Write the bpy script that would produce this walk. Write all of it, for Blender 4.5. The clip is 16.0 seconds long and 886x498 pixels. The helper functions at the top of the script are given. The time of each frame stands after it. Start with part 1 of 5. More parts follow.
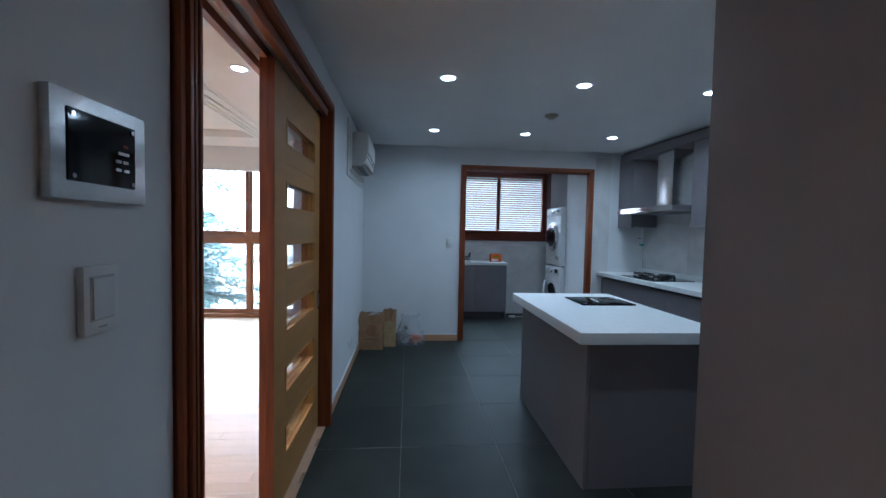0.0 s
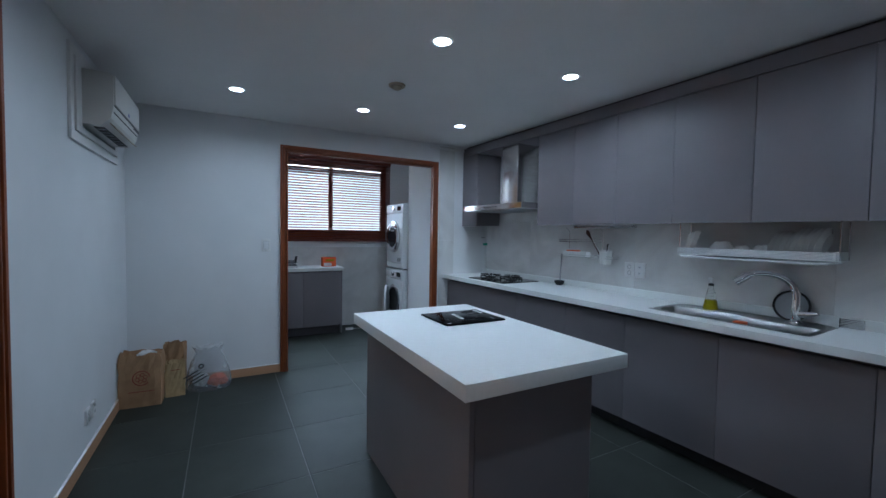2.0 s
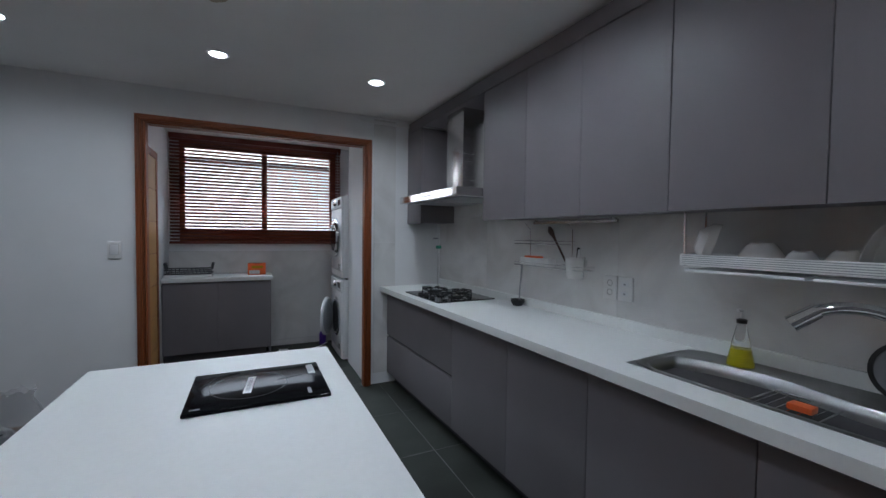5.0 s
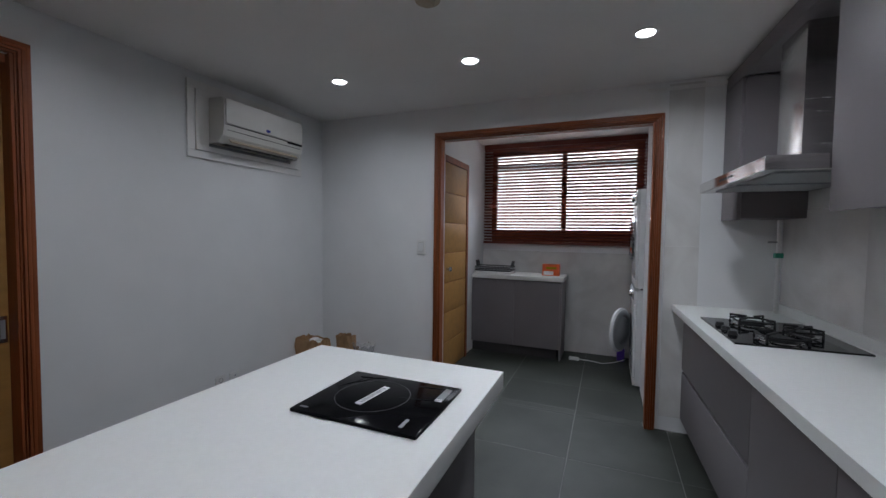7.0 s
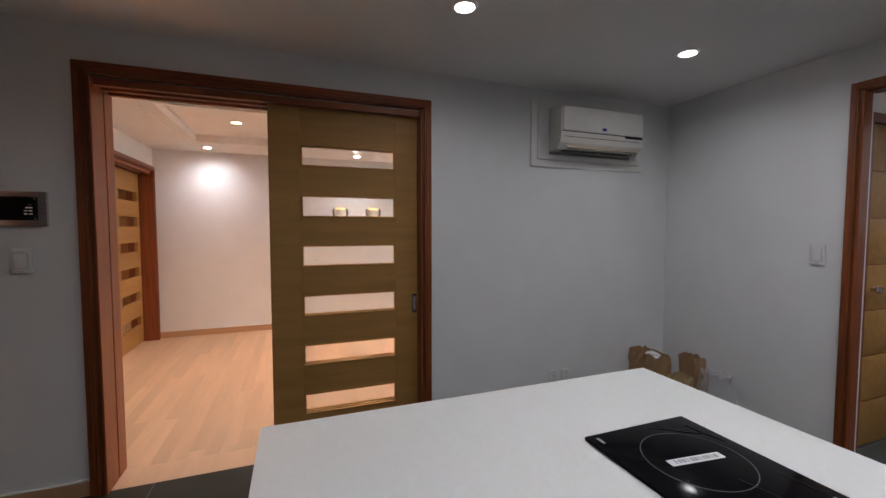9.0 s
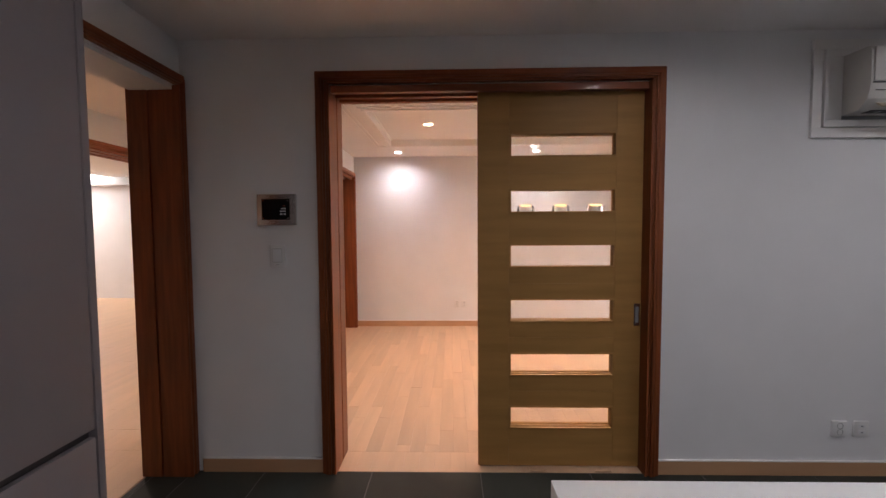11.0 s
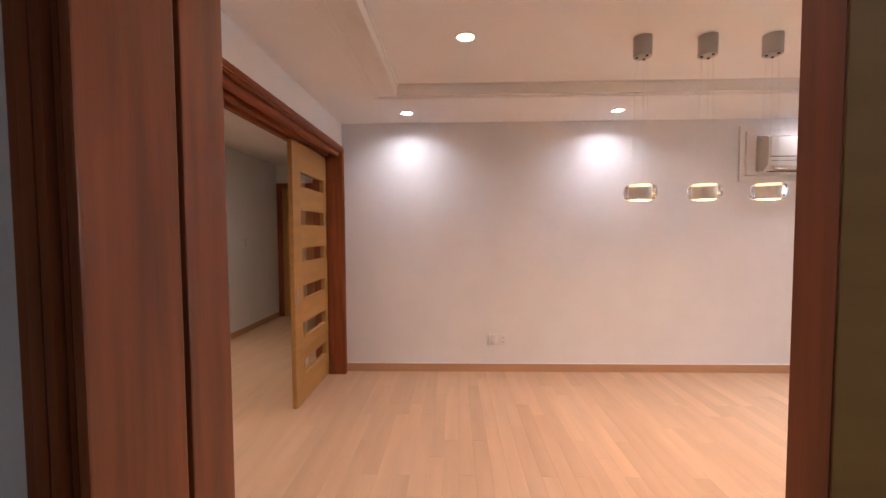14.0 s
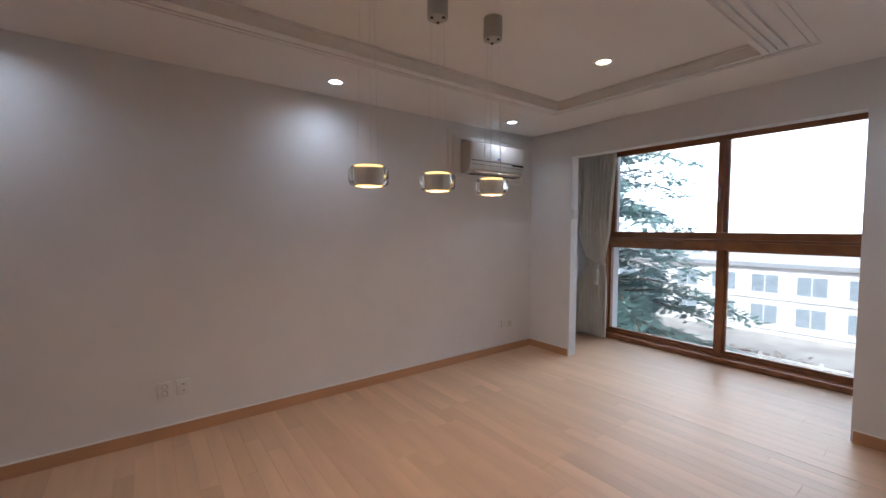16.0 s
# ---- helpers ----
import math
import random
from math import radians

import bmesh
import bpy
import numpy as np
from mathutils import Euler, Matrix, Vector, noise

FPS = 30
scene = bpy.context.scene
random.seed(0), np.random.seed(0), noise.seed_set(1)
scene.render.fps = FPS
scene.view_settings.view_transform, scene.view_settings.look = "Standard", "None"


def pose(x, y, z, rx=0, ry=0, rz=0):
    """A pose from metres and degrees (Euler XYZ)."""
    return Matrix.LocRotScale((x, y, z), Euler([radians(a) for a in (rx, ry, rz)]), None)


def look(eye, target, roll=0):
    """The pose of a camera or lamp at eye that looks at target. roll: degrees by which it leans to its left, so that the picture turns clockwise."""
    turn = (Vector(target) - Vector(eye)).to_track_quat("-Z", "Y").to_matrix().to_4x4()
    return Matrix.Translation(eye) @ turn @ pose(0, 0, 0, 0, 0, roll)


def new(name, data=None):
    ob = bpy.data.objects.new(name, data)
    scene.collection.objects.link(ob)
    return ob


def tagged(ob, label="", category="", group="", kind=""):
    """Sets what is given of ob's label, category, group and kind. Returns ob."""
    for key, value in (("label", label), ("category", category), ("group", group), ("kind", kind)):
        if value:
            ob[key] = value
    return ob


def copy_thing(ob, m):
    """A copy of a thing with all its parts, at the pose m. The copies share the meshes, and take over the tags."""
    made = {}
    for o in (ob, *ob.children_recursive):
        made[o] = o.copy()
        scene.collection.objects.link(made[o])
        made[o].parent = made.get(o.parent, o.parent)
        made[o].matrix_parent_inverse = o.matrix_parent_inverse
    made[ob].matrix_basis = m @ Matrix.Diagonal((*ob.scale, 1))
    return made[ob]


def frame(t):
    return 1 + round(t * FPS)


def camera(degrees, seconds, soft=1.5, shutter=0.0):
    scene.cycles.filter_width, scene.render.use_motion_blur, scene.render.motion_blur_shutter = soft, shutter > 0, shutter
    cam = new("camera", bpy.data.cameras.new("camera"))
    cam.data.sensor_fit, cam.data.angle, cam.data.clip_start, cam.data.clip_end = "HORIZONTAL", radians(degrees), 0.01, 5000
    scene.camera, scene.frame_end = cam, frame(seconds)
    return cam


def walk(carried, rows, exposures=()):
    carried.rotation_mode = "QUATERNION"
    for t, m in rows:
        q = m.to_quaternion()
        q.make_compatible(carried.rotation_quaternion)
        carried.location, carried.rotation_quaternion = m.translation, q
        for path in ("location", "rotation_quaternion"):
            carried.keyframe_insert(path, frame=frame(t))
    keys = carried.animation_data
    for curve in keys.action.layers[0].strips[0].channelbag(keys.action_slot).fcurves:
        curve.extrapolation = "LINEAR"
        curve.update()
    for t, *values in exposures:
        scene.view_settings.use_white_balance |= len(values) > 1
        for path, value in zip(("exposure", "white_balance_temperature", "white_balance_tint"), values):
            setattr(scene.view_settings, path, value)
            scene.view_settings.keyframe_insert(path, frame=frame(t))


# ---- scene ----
cam = camera(95.8, 16.0)
PATH = [
    (0, (0.395, 0.733, 1.346), (0.571, 2.724, 1.261), 1.2),
    (0.5, (0.445, 0.918, 1.35), (0.868, 2.871, 1.274), 0.8),
    (1, (0.479, 1.116, 1.353), (1.065, 3.027, 1.264), 0.5),
    (1.5, (0.461, 1.342, 1.345), (1.244, 3.181, 1.263), 1.1),
    (2, (0.57, 1.532, 1.353), (1.525, 3.287, 1.277), 0.9),
    (2.5, (0.665, 1.702, 1.352), (1.756, 3.376, 1.276), 1.0),
    (3, (0.769, 1.832, 1.375), (2.022, 3.39, 1.293), 0.9),
    (5.5, (2.019, 2.252, 1.344), (2.554, 4.178, 1.276), 0.7),
    (6, (2.204, 2.372, 1.346), (2.308, 4.368, 1.276), 0.8),
    (6.5, (2.318, 2.467, 1.351), (2.01, 4.442, 1.274), 0.9),
    (7, (2.387, 2.532, 1.356), (1.624, 4.379, 1.269), 0.7),
    (7.5, (2.354, 2.578, 1.352), (1.176, 4.191, 1.251), 0.9),
    (8, (2.329, 2.663, 1.36), (0.81, 3.96, 1.256), 0.3),
    (8.5, (2.325, 2.706, 1.37), (0.598, 3.709, 1.269), 0.2),
    (9, (2.366, 2.714, 1.376), (0.492, 3.404, 1.273), 0.0),
    (9.5, (2.384, 2.681, 1.368), (0.426, 3.077, 1.267), 0.1),
    (10, (2.353, 2.62, 1.368), (0.36, 2.747, 1.268), -0.1),
    (12.5, (1.157, 2.191, 1.351), (-0.839, 2.099, 1.25), -0.5),
    (13, (0.853, 2.182, 1.355), (-1.143, 2.095, 1.263), -0.7),
    (13.5, (0.56, 2.158, 1.347), (-1.435, 2.064, 1.248), -0.4),
    (14, (0.265, 2.142, 1.341), (-1.732, 2.084, 1.251), -0.3),
    (14.5, (0.044, 2.174, 1.341), (-1.945, 2.363, 1.25), -0.2),
    (15, (-0.146, 2.247, 1.338), (-2.07, 2.785, 1.239), 0.0),
    (15.5, (-0.351, 2.332, 1.38), (-2.128, 3.243, 1.26), 0.2),
    (16, (-0.476, 2.417, 1.334), (-2.074, 3.615, 1.23), 0.1),
]
EXPOSURES = [(0.0, 2.05, 4800, 2), (1.5, 2.1, 4900, 3), (3.0, 2.15, 5500, 7), (5.5, 1.9, 5800, 10), (8.0, 1.95, 6400, 15), (10.0, 2.0, 6700, 18), (12.5, 2.2, 6600, 25), (14.0, 1.8, 6320, 20), (14.5, 1.7, 6200, 17), (15.0, 1.36, 5950, 14), (15.5, 1.08, 5700, 11), (16.0, 0.5, 5450, 8)]
walk(cam, [(t, look(eye, target, roll)) for t, eye, target, roll in PATH], EXPOSURES)

KITCHEN_W, WASH_W, TRAY_W, HALL_W, PENDANT_W = 0.76, 0.95, 1.9, 2.4, 2.3
DAY_BIG, DAY_LAUNDRY, DAY_LIVING = 10.5, 3.2, 7.5
FRONT_ROW, BACK_ROW = 0.5, 1.15
EAST_TURN = 2.4
# ---------- world, sun, exposure ----------
world = bpy.data.worlds.new("sky")
scene.world = world
world.use_nodes = True
wn = world.node_tree.nodes
sky = wn.new("ShaderNodeTexSky")
sky.sky_type, sky.sun_disc = "NISHITA", False
sky.sun_elevation, sky.sun_rotation = radians(42), radians(150)
sky.air_density, sky.dust_density = 1.0, 4.0
world.node_tree.links.new(sky.outputs[0], wn["Background"].inputs[0])
wn["Background"].inputs[1].default_value = 0.15
sun_data = bpy.data.lights.new("sun", "SUN")
sun_data.energy, sun_data.angle, sun_data.color = 4.5, radians(12), (1.0, 0.96, 0.9)
sun = new("sun", sun_data)
sun.matrix_world = look((0, -20, 20), (0, -2, 0))


def area_light(name, m, sx, sy, watts, colour, spread=180, shape="RECTANGLE"):
    d = bpy.data.lights.new(name, "AREA")
    d.shape, d.size, d.size_y, d.energy, d.color, d.spread = shape, sx, sy, watts, colour, radians(spread)
    ob = new(name, d)
    ob.matrix_world = m
    return ob


# area lamps at the two windows and in the living room, standing in for daylight
area_light("window_light", look((-2.0, 6.98, 1.25), (-2.0, 5.98, 0.05)), 2.3, 2.1, DAY_BIG, (0.86, 0.94, 1.0), 80)
area_light("laundry_window_light", look((1.85, 7.1, 1.85), (1.85, 6.1, 0.65)), 1.6, 1.0, DAY_LAUNDRY, (0.88, 0.94, 1.0), 80)
# added fill lamp before a blank wall; no window is built here
area_light("living_window_light", look((-2.5, -6.2, 1.4), (-2.5, -5.2, 0.2)), 4.0, 2.0, DAY_LIVING, (0.92, 0.96, 1.0), 80)


# ---------- materials ----------
def mat(name, col, rough=0.5, metal=0.0, var=0.06, scale=6.0, bump=0.05, bscale=120.0, stretch=(1, 1, 1), rand=0.0,
        trans=0.0, ior=1.45, glow=None, power=0.0, col2=None, coat=0.0, spec=0.5, dist=0.0, rvar=0.08, detail=4.0):
    m = bpy.data.materials.new(name)
    m.use_nodes = True
    n, l = m.node_tree.nodes, m.node_tree.links
    b = n["Principled BSDF"]
    b.inputs["Metallic"].default_value = metal
    b.inputs["IOR"].default_value = ior
    b.inputs["Transmission Weight"].default_value = trans
    b.inputs["Coat Weight"].default_value = coat
    b.inputs["Specular IOR Level"].default_value = spec
    tc, info, add, mp = n.new("ShaderNodeTexCoord"), n.new("ShaderNodeObjectInfo"), n.new("ShaderNodeVectorMath"), n.new("ShaderNodeMapping")
    mul = n.new("ShaderNodeMath")
    mul.operation, mul.inputs[1].default_value = "MULTIPLY", 23.0
    l.new(info.outputs["Random"], mul.inputs[0])
    l.new(tc.outputs["Object"], add.inputs[0])
    l.new(mul.outputs[0], add.inputs[1])
    l.new(add.outputs[0], mp.inputs[0])
    mp.inputs["Scale"].default_value = stretch
    big = n.new("ShaderNodeTexNoise")
    big.inputs["Scale"].default_value, big.inputs["Detail"].default_value, big.inputs["Distortion"].default_value = scale, detail, dist
    l.new(mp.outputs[0], big.inputs[0])
    ramp = n.new("ShaderNodeMix")
    ramp.data_type = "RGBA"
    c2 = col2 or tuple(c * (1 + var) for c in col)
    c1 = col if col2 else tuple(c * (1 - var) for c in col)
    ramp.inputs[6].default_value, ramp.inputs[7].default_value = (*c1, 1), (*c2, 1)
    mr = n.new("ShaderNodeMapRange")
    mr.inputs[1].default_value, mr.inputs[2].default_value = 0.32, 0.68
    l.new(big.outputs[0], mr.inputs[0])
    l.new(mr.outputs[0], ramp.inputs[0])
    out = ramp.outputs[2]
    if rand:
        hsv, rr = n.new("ShaderNodeHueSaturation"), n.new("ShaderNodeMapRange")
        rr.inputs[3].default_value, rr.inputs[4].default_value = 1 - rand, 1 + rand
        l.new(info.outputs["Random"], rr.inputs[0])
        l.new(rr.outputs[0], hsv.inputs["Value"])
        l.new(out, hsv.inputs["Color"])
        out = hsv.outputs[0]
    l.new(out, b.inputs["Base Color"])
    fine = n.new("ShaderNodeTexNoise")
    fine.inputs["Scale"].default_value, fine.inputs["Detail"].default_value = bscale, 3.0
    l.new(mp.outputs[0], fine.inputs[0])
    rm = n.new("ShaderNodeMapRange")
    rm.inputs[3].default_value, rm.inputs[4].default_value = max(0.02, rough - rvar), min(1.0, rough + rvar)
    l.new(big.outputs[0], rm.inputs[0])
    l.new(rm.outputs[0], b.inputs["Roughness"])
    if bump:
        bp = n.new("ShaderNodeBump")
        bp.inputs["Strength"].default_value, bp.inputs["Distance"].default_value = bump, 0.004
        l.new(fine.outputs[0], bp.inputs["Height"])
        l.new(bp.outputs[0], b.inputs["Normal"])
    if glow:
        b.inputs["Emission Color"].default_value, b.inputs["Emission Strength"].default_value = (*glow, 1), power
    return m


WALL = mat("wall_paper", (0.74, 0.745, 0.75), 0.75, var=0.025, scale=3, bump=0.12, bscale=260)
CEIL = mat("ceiling_paint", (0.78, 0.77, 0.76), 0.85, var=0.02, scale=2, bump=0.08, bscale=200)
TRIM_WHITE = mat("white_trim", (0.76, 0.75, 0.73), 0.5, var=0.03, bump=0.03)
TILE = mat("slate_tile", (0.037, 0.041, 0.035), 0.50, var=0.30, scale=2.6, bump=0.12, bscale=70, rand=0.12, detail=8, spec=0.22)
GROUT = mat("grout", (0.17, 0.171, 0.166), 0.9, var=0.1, bump=0.2)
PLANK = mat("floor_oak", (0.58, 0.39, 0.25), 0.42, var=0.07, scale=5, bump=0.03, bscale=60, stretch=(0.3, 2.2, 1), rand=0.085)
SEAM = mat("plank_joint", (0.46, 0.30, 0.19), 0.7)
BASEW = mat("baseboard_wood", (0.50, 0.29, 0.16), 0.4, var=0.06, scale=4, stretch=(0.4, 0.4, 4))
DARKWOOD = mat("casing_wood", (0.225, 0.062, 0.020), 0.44, var=0.24, scale=7, bump=0.08, bscale=60, stretch=(5, 5, 0.35), coat=0.06, rand=0.05, spec=0.35)
DARKWOOD_H = mat("casing_wood_level", (0.225, 0.062, 0.020), 0.44, var=0.24, scale=7, bump=0.08, bscale=60, stretch=(0.35, 5, 5), coat=0.06, spec=0.35)
LEAFWOOD = mat("door_maple", (0.385, 0.205, 0.064), 0.5, var=0.10, scale=5, bump=0.05, bscale=50, stretch=(0.35, 4, 4), rand=0.04, spec=0.3)
GLASS = mat("clear_glass", (0.97, 0.98, 0.98), 0.03, trans=1.0, var=0, bump=0, rvar=0, ior=1.45)
CAB = mat("grey_laminate", (0.19, 0.176, 0.186), 0.47, var=0.05, scale=2.5, bump=0.05, bscale=300, rand=0.03, rvar=0.06, spec=0.32)
# dark carcass and plinth colour, also the painted shade over the fascia
CAB_IN = mat("carcass_and_gap_shade", (0.05, 0.047, 0.05), 0.6)
STONE = mat("white_quartz", (0.735, 0.75, 0.735), 0.40, var=0.015, scale=60, bump=0.0, rvar=0.04, spec=0.32)
SPLASH = mat("marble_panel", (0.72, 0.715, 0.70), 0.22, scale=1.7, col2=(0.60, 0.59, 0.575), dist=2.4, bump=0.01, detail=8, rvar=0.04)
STEEL = mat("brushed_steel", (0.62, 0.61, 0.60), 0.24, 1.0, var=0.08, scale=8, bump=0.05, bscale=90, stretch=(1, 1, 12))
SINKSTEEL = mat("satin_sink_steel", (0.32, 0.32, 0.315), 0.36, 1.0, var=0.10, scale=6, bump=0.05, bscale=90)
CHROME = mat("chrome", (0.8, 0.8, 0.81), 0.08, 1.0, var=0.02, bump=0)
IRON = mat("cast_iron", (0.015, 0.015, 0.016), 0.55, var=0.2, bump=0.15)
BLACKGLASS = mat("black_glass", (0.006, 0.006, 0.007), 0.06, var=0.1, bump=0, rvar=0.02)
HOBGLASS = mat("hob_glass", (0.006, 0.006, 0.007), 0.10, var=0.1, bump=0.01, bscale=30, rvar=0.03, spec=0.05)
HOBPRINT = mat("hob_print", (0.075, 0.075, 0.078), 0.4, var=0.05, bump=0)
ACWHITE = mat("aged_white_plastic", (0.62, 0.605, 0.57), 0.42, var=0.03, bump=0.01)
BLACK = mat("black_plastic", (0.02, 0.02, 0.021), 0.4, var=0.1)
PLASTIC = mat("white_plastic", (0.72, 0.72, 0.71), 0.35, var=0.02, bump=0.01)
ENAMEL = mat("white_enamel", (0.74, 0.75, 0.76), 0.22, var=0.02, bump=0.01)
DARK = mat("dark_slot", (0.03, 0.03, 0.03), 0.7)
DOORGLASS = mat("dark_door_glass", (0.012, 0.012, 0.014), 0.12, var=0.1, bump=0, spec=0.25)
GREY = mat("grey_plastic", (0.30, 0.31, 0.32), 0.45, var=0.04)
LAMP_COOL = mat("lamp_lens", (0.9, 0.9, 0.9), 0.4, glow=(0.93, 0.97, 1.0), power=9.0)
LAMP_WARM = mat("lamp_lens_warm", (0.9, 0.85, 0.7), 0.4, glow=(1.0, 0.80, 0.46), power=4.5)


# ---------- builders ----------
def bx(bm, a, b, bevel=0.0):
    """Adds a box from corner a to corner b."""
    lo, hi = [min(p, q) for p, q in zip(a, b)], [max(p, q) for p, q in zip(a, b)]
    c, s = [(p + q) / 2 for p, q in zip(lo, hi)], [q - p for p, q in zip(lo, hi)]
    r = bmesh.ops.create_cube(bm, size=1, matrix=Matrix.LocRotScale(c, None, s))
    if bevel:
        es = {e for v in r["verts"] for e in v.link_edges}
        bmesh.ops.bevel(bm, geom=list(es), offset=bevel, segments=2, affect="EDGES", profile=0.6)
    return bm


def cyl(bm, p, q, r1, r2=None, seg=24):
    """Adds a rod or cone from p to q."""
    p, q = Vector(p), Vector(q)
    m = Matrix.Translation((p + q) / 2) @ (q - p).to_track_quat("Z", "Y").to_matrix().to_4x4()
    bmesh.ops.create_cone(bm, cap_ends=True, segments=seg, radius1=r1, radius2=r1 if r2 is None else r2, depth=(q - p).length, matrix=m)
    return bm


def lathe(bm, prof, centre=(0, 0, 0), seg=32, axis=None):
    """Turns a profile of (radius, height) pairs round the z axis, or round axis."""
    turn = Matrix.Translation(centre)
    if axis is not None:
        turn = turn @ Vector(axis).to_track_quat("Z", "Y").to_matrix().to_4x4()
    rings = [[bm.verts.new(turn @ Vector((r * math.cos(2 * math.pi * i / seg), r * math.sin(2 * math.pi * i / seg), z))) for i in range(seg)] for r, z in prof]
    for a, b in zip(rings, rings[1:]):
        for i in range(seg):
            bm.faces.new((a[i], a[(i + 1) % seg], b[(i + 1) % seg], b[i]))
    return bm


def tube(bm, pts, r, seg=10, closed=False):
    """Sweeps a round section along pts."""
    pts = [Vector(p) for p in pts]
    rings, n = [], len(pts)
    for i, p in enumerate(pts):
        a = pts[(i - 1) % n] if closed or i else p
        b = pts[(i + 1) % n] if closed or i < n - 1 else p
        q = (b - a).normalized().to_track_quat("Z", "Y")
        rr = r[i] if isinstance(r, (list, tuple)) else r
        rings.append([bm.verts.new(p + q @ Vector((rr * math.cos(2 * math.pi * k / seg), rr * math.sin(2 * math.pi * k / seg), 0))) for k in range(seg)])
    for a, b in list(zip(rings, rings[1:])) + ([(rings[-1], rings[0])] if closed else []):
        for k in range(seg):
            bm.faces.new((a[k], a[(k + 1) % seg], b[(k + 1) % seg], b[k]))
    if not closed:
        bm.faces.new(rings[0][::-1]), bm.faces.new(rings[-1])
    return bm


def obj(name, bm, material, smooth=False):
    me = bpy.data.meshes.new(name)
    bmesh.ops.recalc_face_normals(bm, faces=bm.faces[:])
    bm.to_mesh(me)
    bm.free()
    if smooth:
        me.polygons.foreach_set("use_smooth", [True] * len(me.polygons))
        me.set_sharp_from_angle(angle=radians(35))
    me.materials.append(material)
    return new(name, me)


def structure(name, bm, material, label, category):
    return tagged(obj(name, bm, material), label, category, kind="structure")


def thing(name, at, label, category, group=""):
    ob = new(name)
    ob.empty_display_size = 0.05
    ob.matrix_world = Matrix.Translation(at)
    return tagged(ob, label, category, group)


def part(name, bm, material, parent, label="", smooth=False):
    """One mesh under a thing; its geometry is given in the thing's own frame."""
    ob = obj(name, bm, material, smooth)
    ob.parent = parent
    if label:
        ob["label"] = label
    return ob


def B():
    return bmesh.new()


def piece(name, a, b, material, parent, label="", bevel=0.0, off=(0, 0, 0)):
    a, b = [p - o for p, o in zip(a, off)], [p - o for p, o in zip(b, off)]
    return part(name, bx(B(), a, b, bevel), material, parent, label, smooth=bevel > 0)


def boxes(*pairs):
    bm = B()
    for a, b in pairs:
        bx(bm, a, b)
    return bm

# ---------- structure ----------
KX, KY, RX = -0.145, 5.635, 3.40     # kitchen: west wall face, north wall face, east wall face
KC, DC, TC = 2.38, 2.348, 2.378     # ceilings: kitchen, dining soffit, dining tray
DXW, DXE, DYS, DYN = -3.515, -0.345, 1.082, 5.937   # dining room faces

structure("wall_kitchen_dining", boxes(((DXE, 0.86, 0), (KX, 1.745, 2.55)), ((DXE, 3.51, 0), (KX, 7.2, 2.55)), ((DXE, 1.745, 2.13), (KX, 3.51, 2.55))),
          WALL, "white papered partition wall with a wide doorway", "wall")
structure("wall_kitchen_north", boxes(((KX, KY, 0), (1.085, 5.71, 2.55)), ((2.66, KY, 0), (RX + 0.1, 5.71, 2.55)), ((1.085, KY, 2.115), (2.66, 5.71, 2.55))),
          WALL, "white papered kitchen wall with a doorway to the laundry", "wall")
structure("wall_kitchen_east", boxes(((RX, 0.5, 0), (RX + 0.15, KY + 0.1, 2.55))), WALL, "white kitchen wall behind the worktop", "wall")
structure("wall_kitchen_south", boxes(((DXE, 0.73, 0), (-0.11, 0.86, 2.55)), ((1.04, 0.73, 0), (RX + 0.3, 0.962, 2.55)), ((-0.11, 0.73, 2.1), (1.04, 0.962, 2.55)), ((-0.16, 0.86, 0), (-0.11, 0.962, 2.55))),
          WALL, "white wall with a cased doorway to the hall", "wall")
structure("ceiling_kitchen", boxes(((KX, 0.93, KC), (RX + 0.25, KY, KC + 0.1))), CEIL, "plain white painted kitchen ceiling", "ceiling")

# laundry
structure("wall_laundry_west", boxes(((0.80, 5.71, 0), (0.95, 7.5, 2.55))), WALL, "white laundry wall beside the door", "wall")
structure("wall_laundry_north", boxes(((0.95, 7.33, 0), (3.5, 7.5, 1.24)), ((0.95, 7.33, 1.24), (1.05, 7.5, 2.55)), ((2.72, 7.33, 1.24), (3.5, 7.5, 2.55)), ((1.05, 7.33, 2.36), (2.72, 7.5, 2.55))),
          WALL, "white tiled laundry wall under the window", "wall")
structure("wall_laundry_east", boxes(((3.3, 5.71, 0), (3.5, 7.33, 2.55)), ((2.675, 5.71, 0), (3.3, 6.36, 2.55))), WALL, "white laundry wall beside the washing machines", "wall")
structure("ceiling_laundry", boxes(((0.95, 5.71, 2.41), (3.3, 7.33, 2.5))), CEIL, "plain white laundry ceiling", "ceiling")

# dining room and bay
structure("wall_dining_west", boxes(((DXW - 0.15, 0.86, 0), (DXW, 7.3, 2.7))), WALL, "white papered dining room wall", "wall")
structure("wall_dining_north", boxes(((DXW, DYN, 0), (-2.983, 6.05, 2.7)), ((-0.90, DYN, 0), (DXE, 6.05, 2.7)), ((-2.983, DYN, 2.06), (-0.90, 6.05, 2.7))),
          WALL, "white wall with a wide opening to the window bay", "wall")
structure("wall_dining_south", boxes(((DXW, 0.86, 2.11), (DXE, DYS, 2.7)), ((-0.60, 0.86, 0), (DXE, DYS, 2.11)), ((DXW, 0.86, 0), (-3.47, DYS, 2.11))),
          WALL, "white wall over the wide doorway to the hall", "wall")
structure("wall_bay_north", boxes(((DXW, 7.14, 0), (-3.26, 7.36, 2.7)), ((-0.80, 7.14, 0), (DXE, 7.30, 2.7)), ((-3.26, 7.14, 2.36), (-0.80, 7.30, 2.7))), WALL, "white wall round the bay window", "wall")
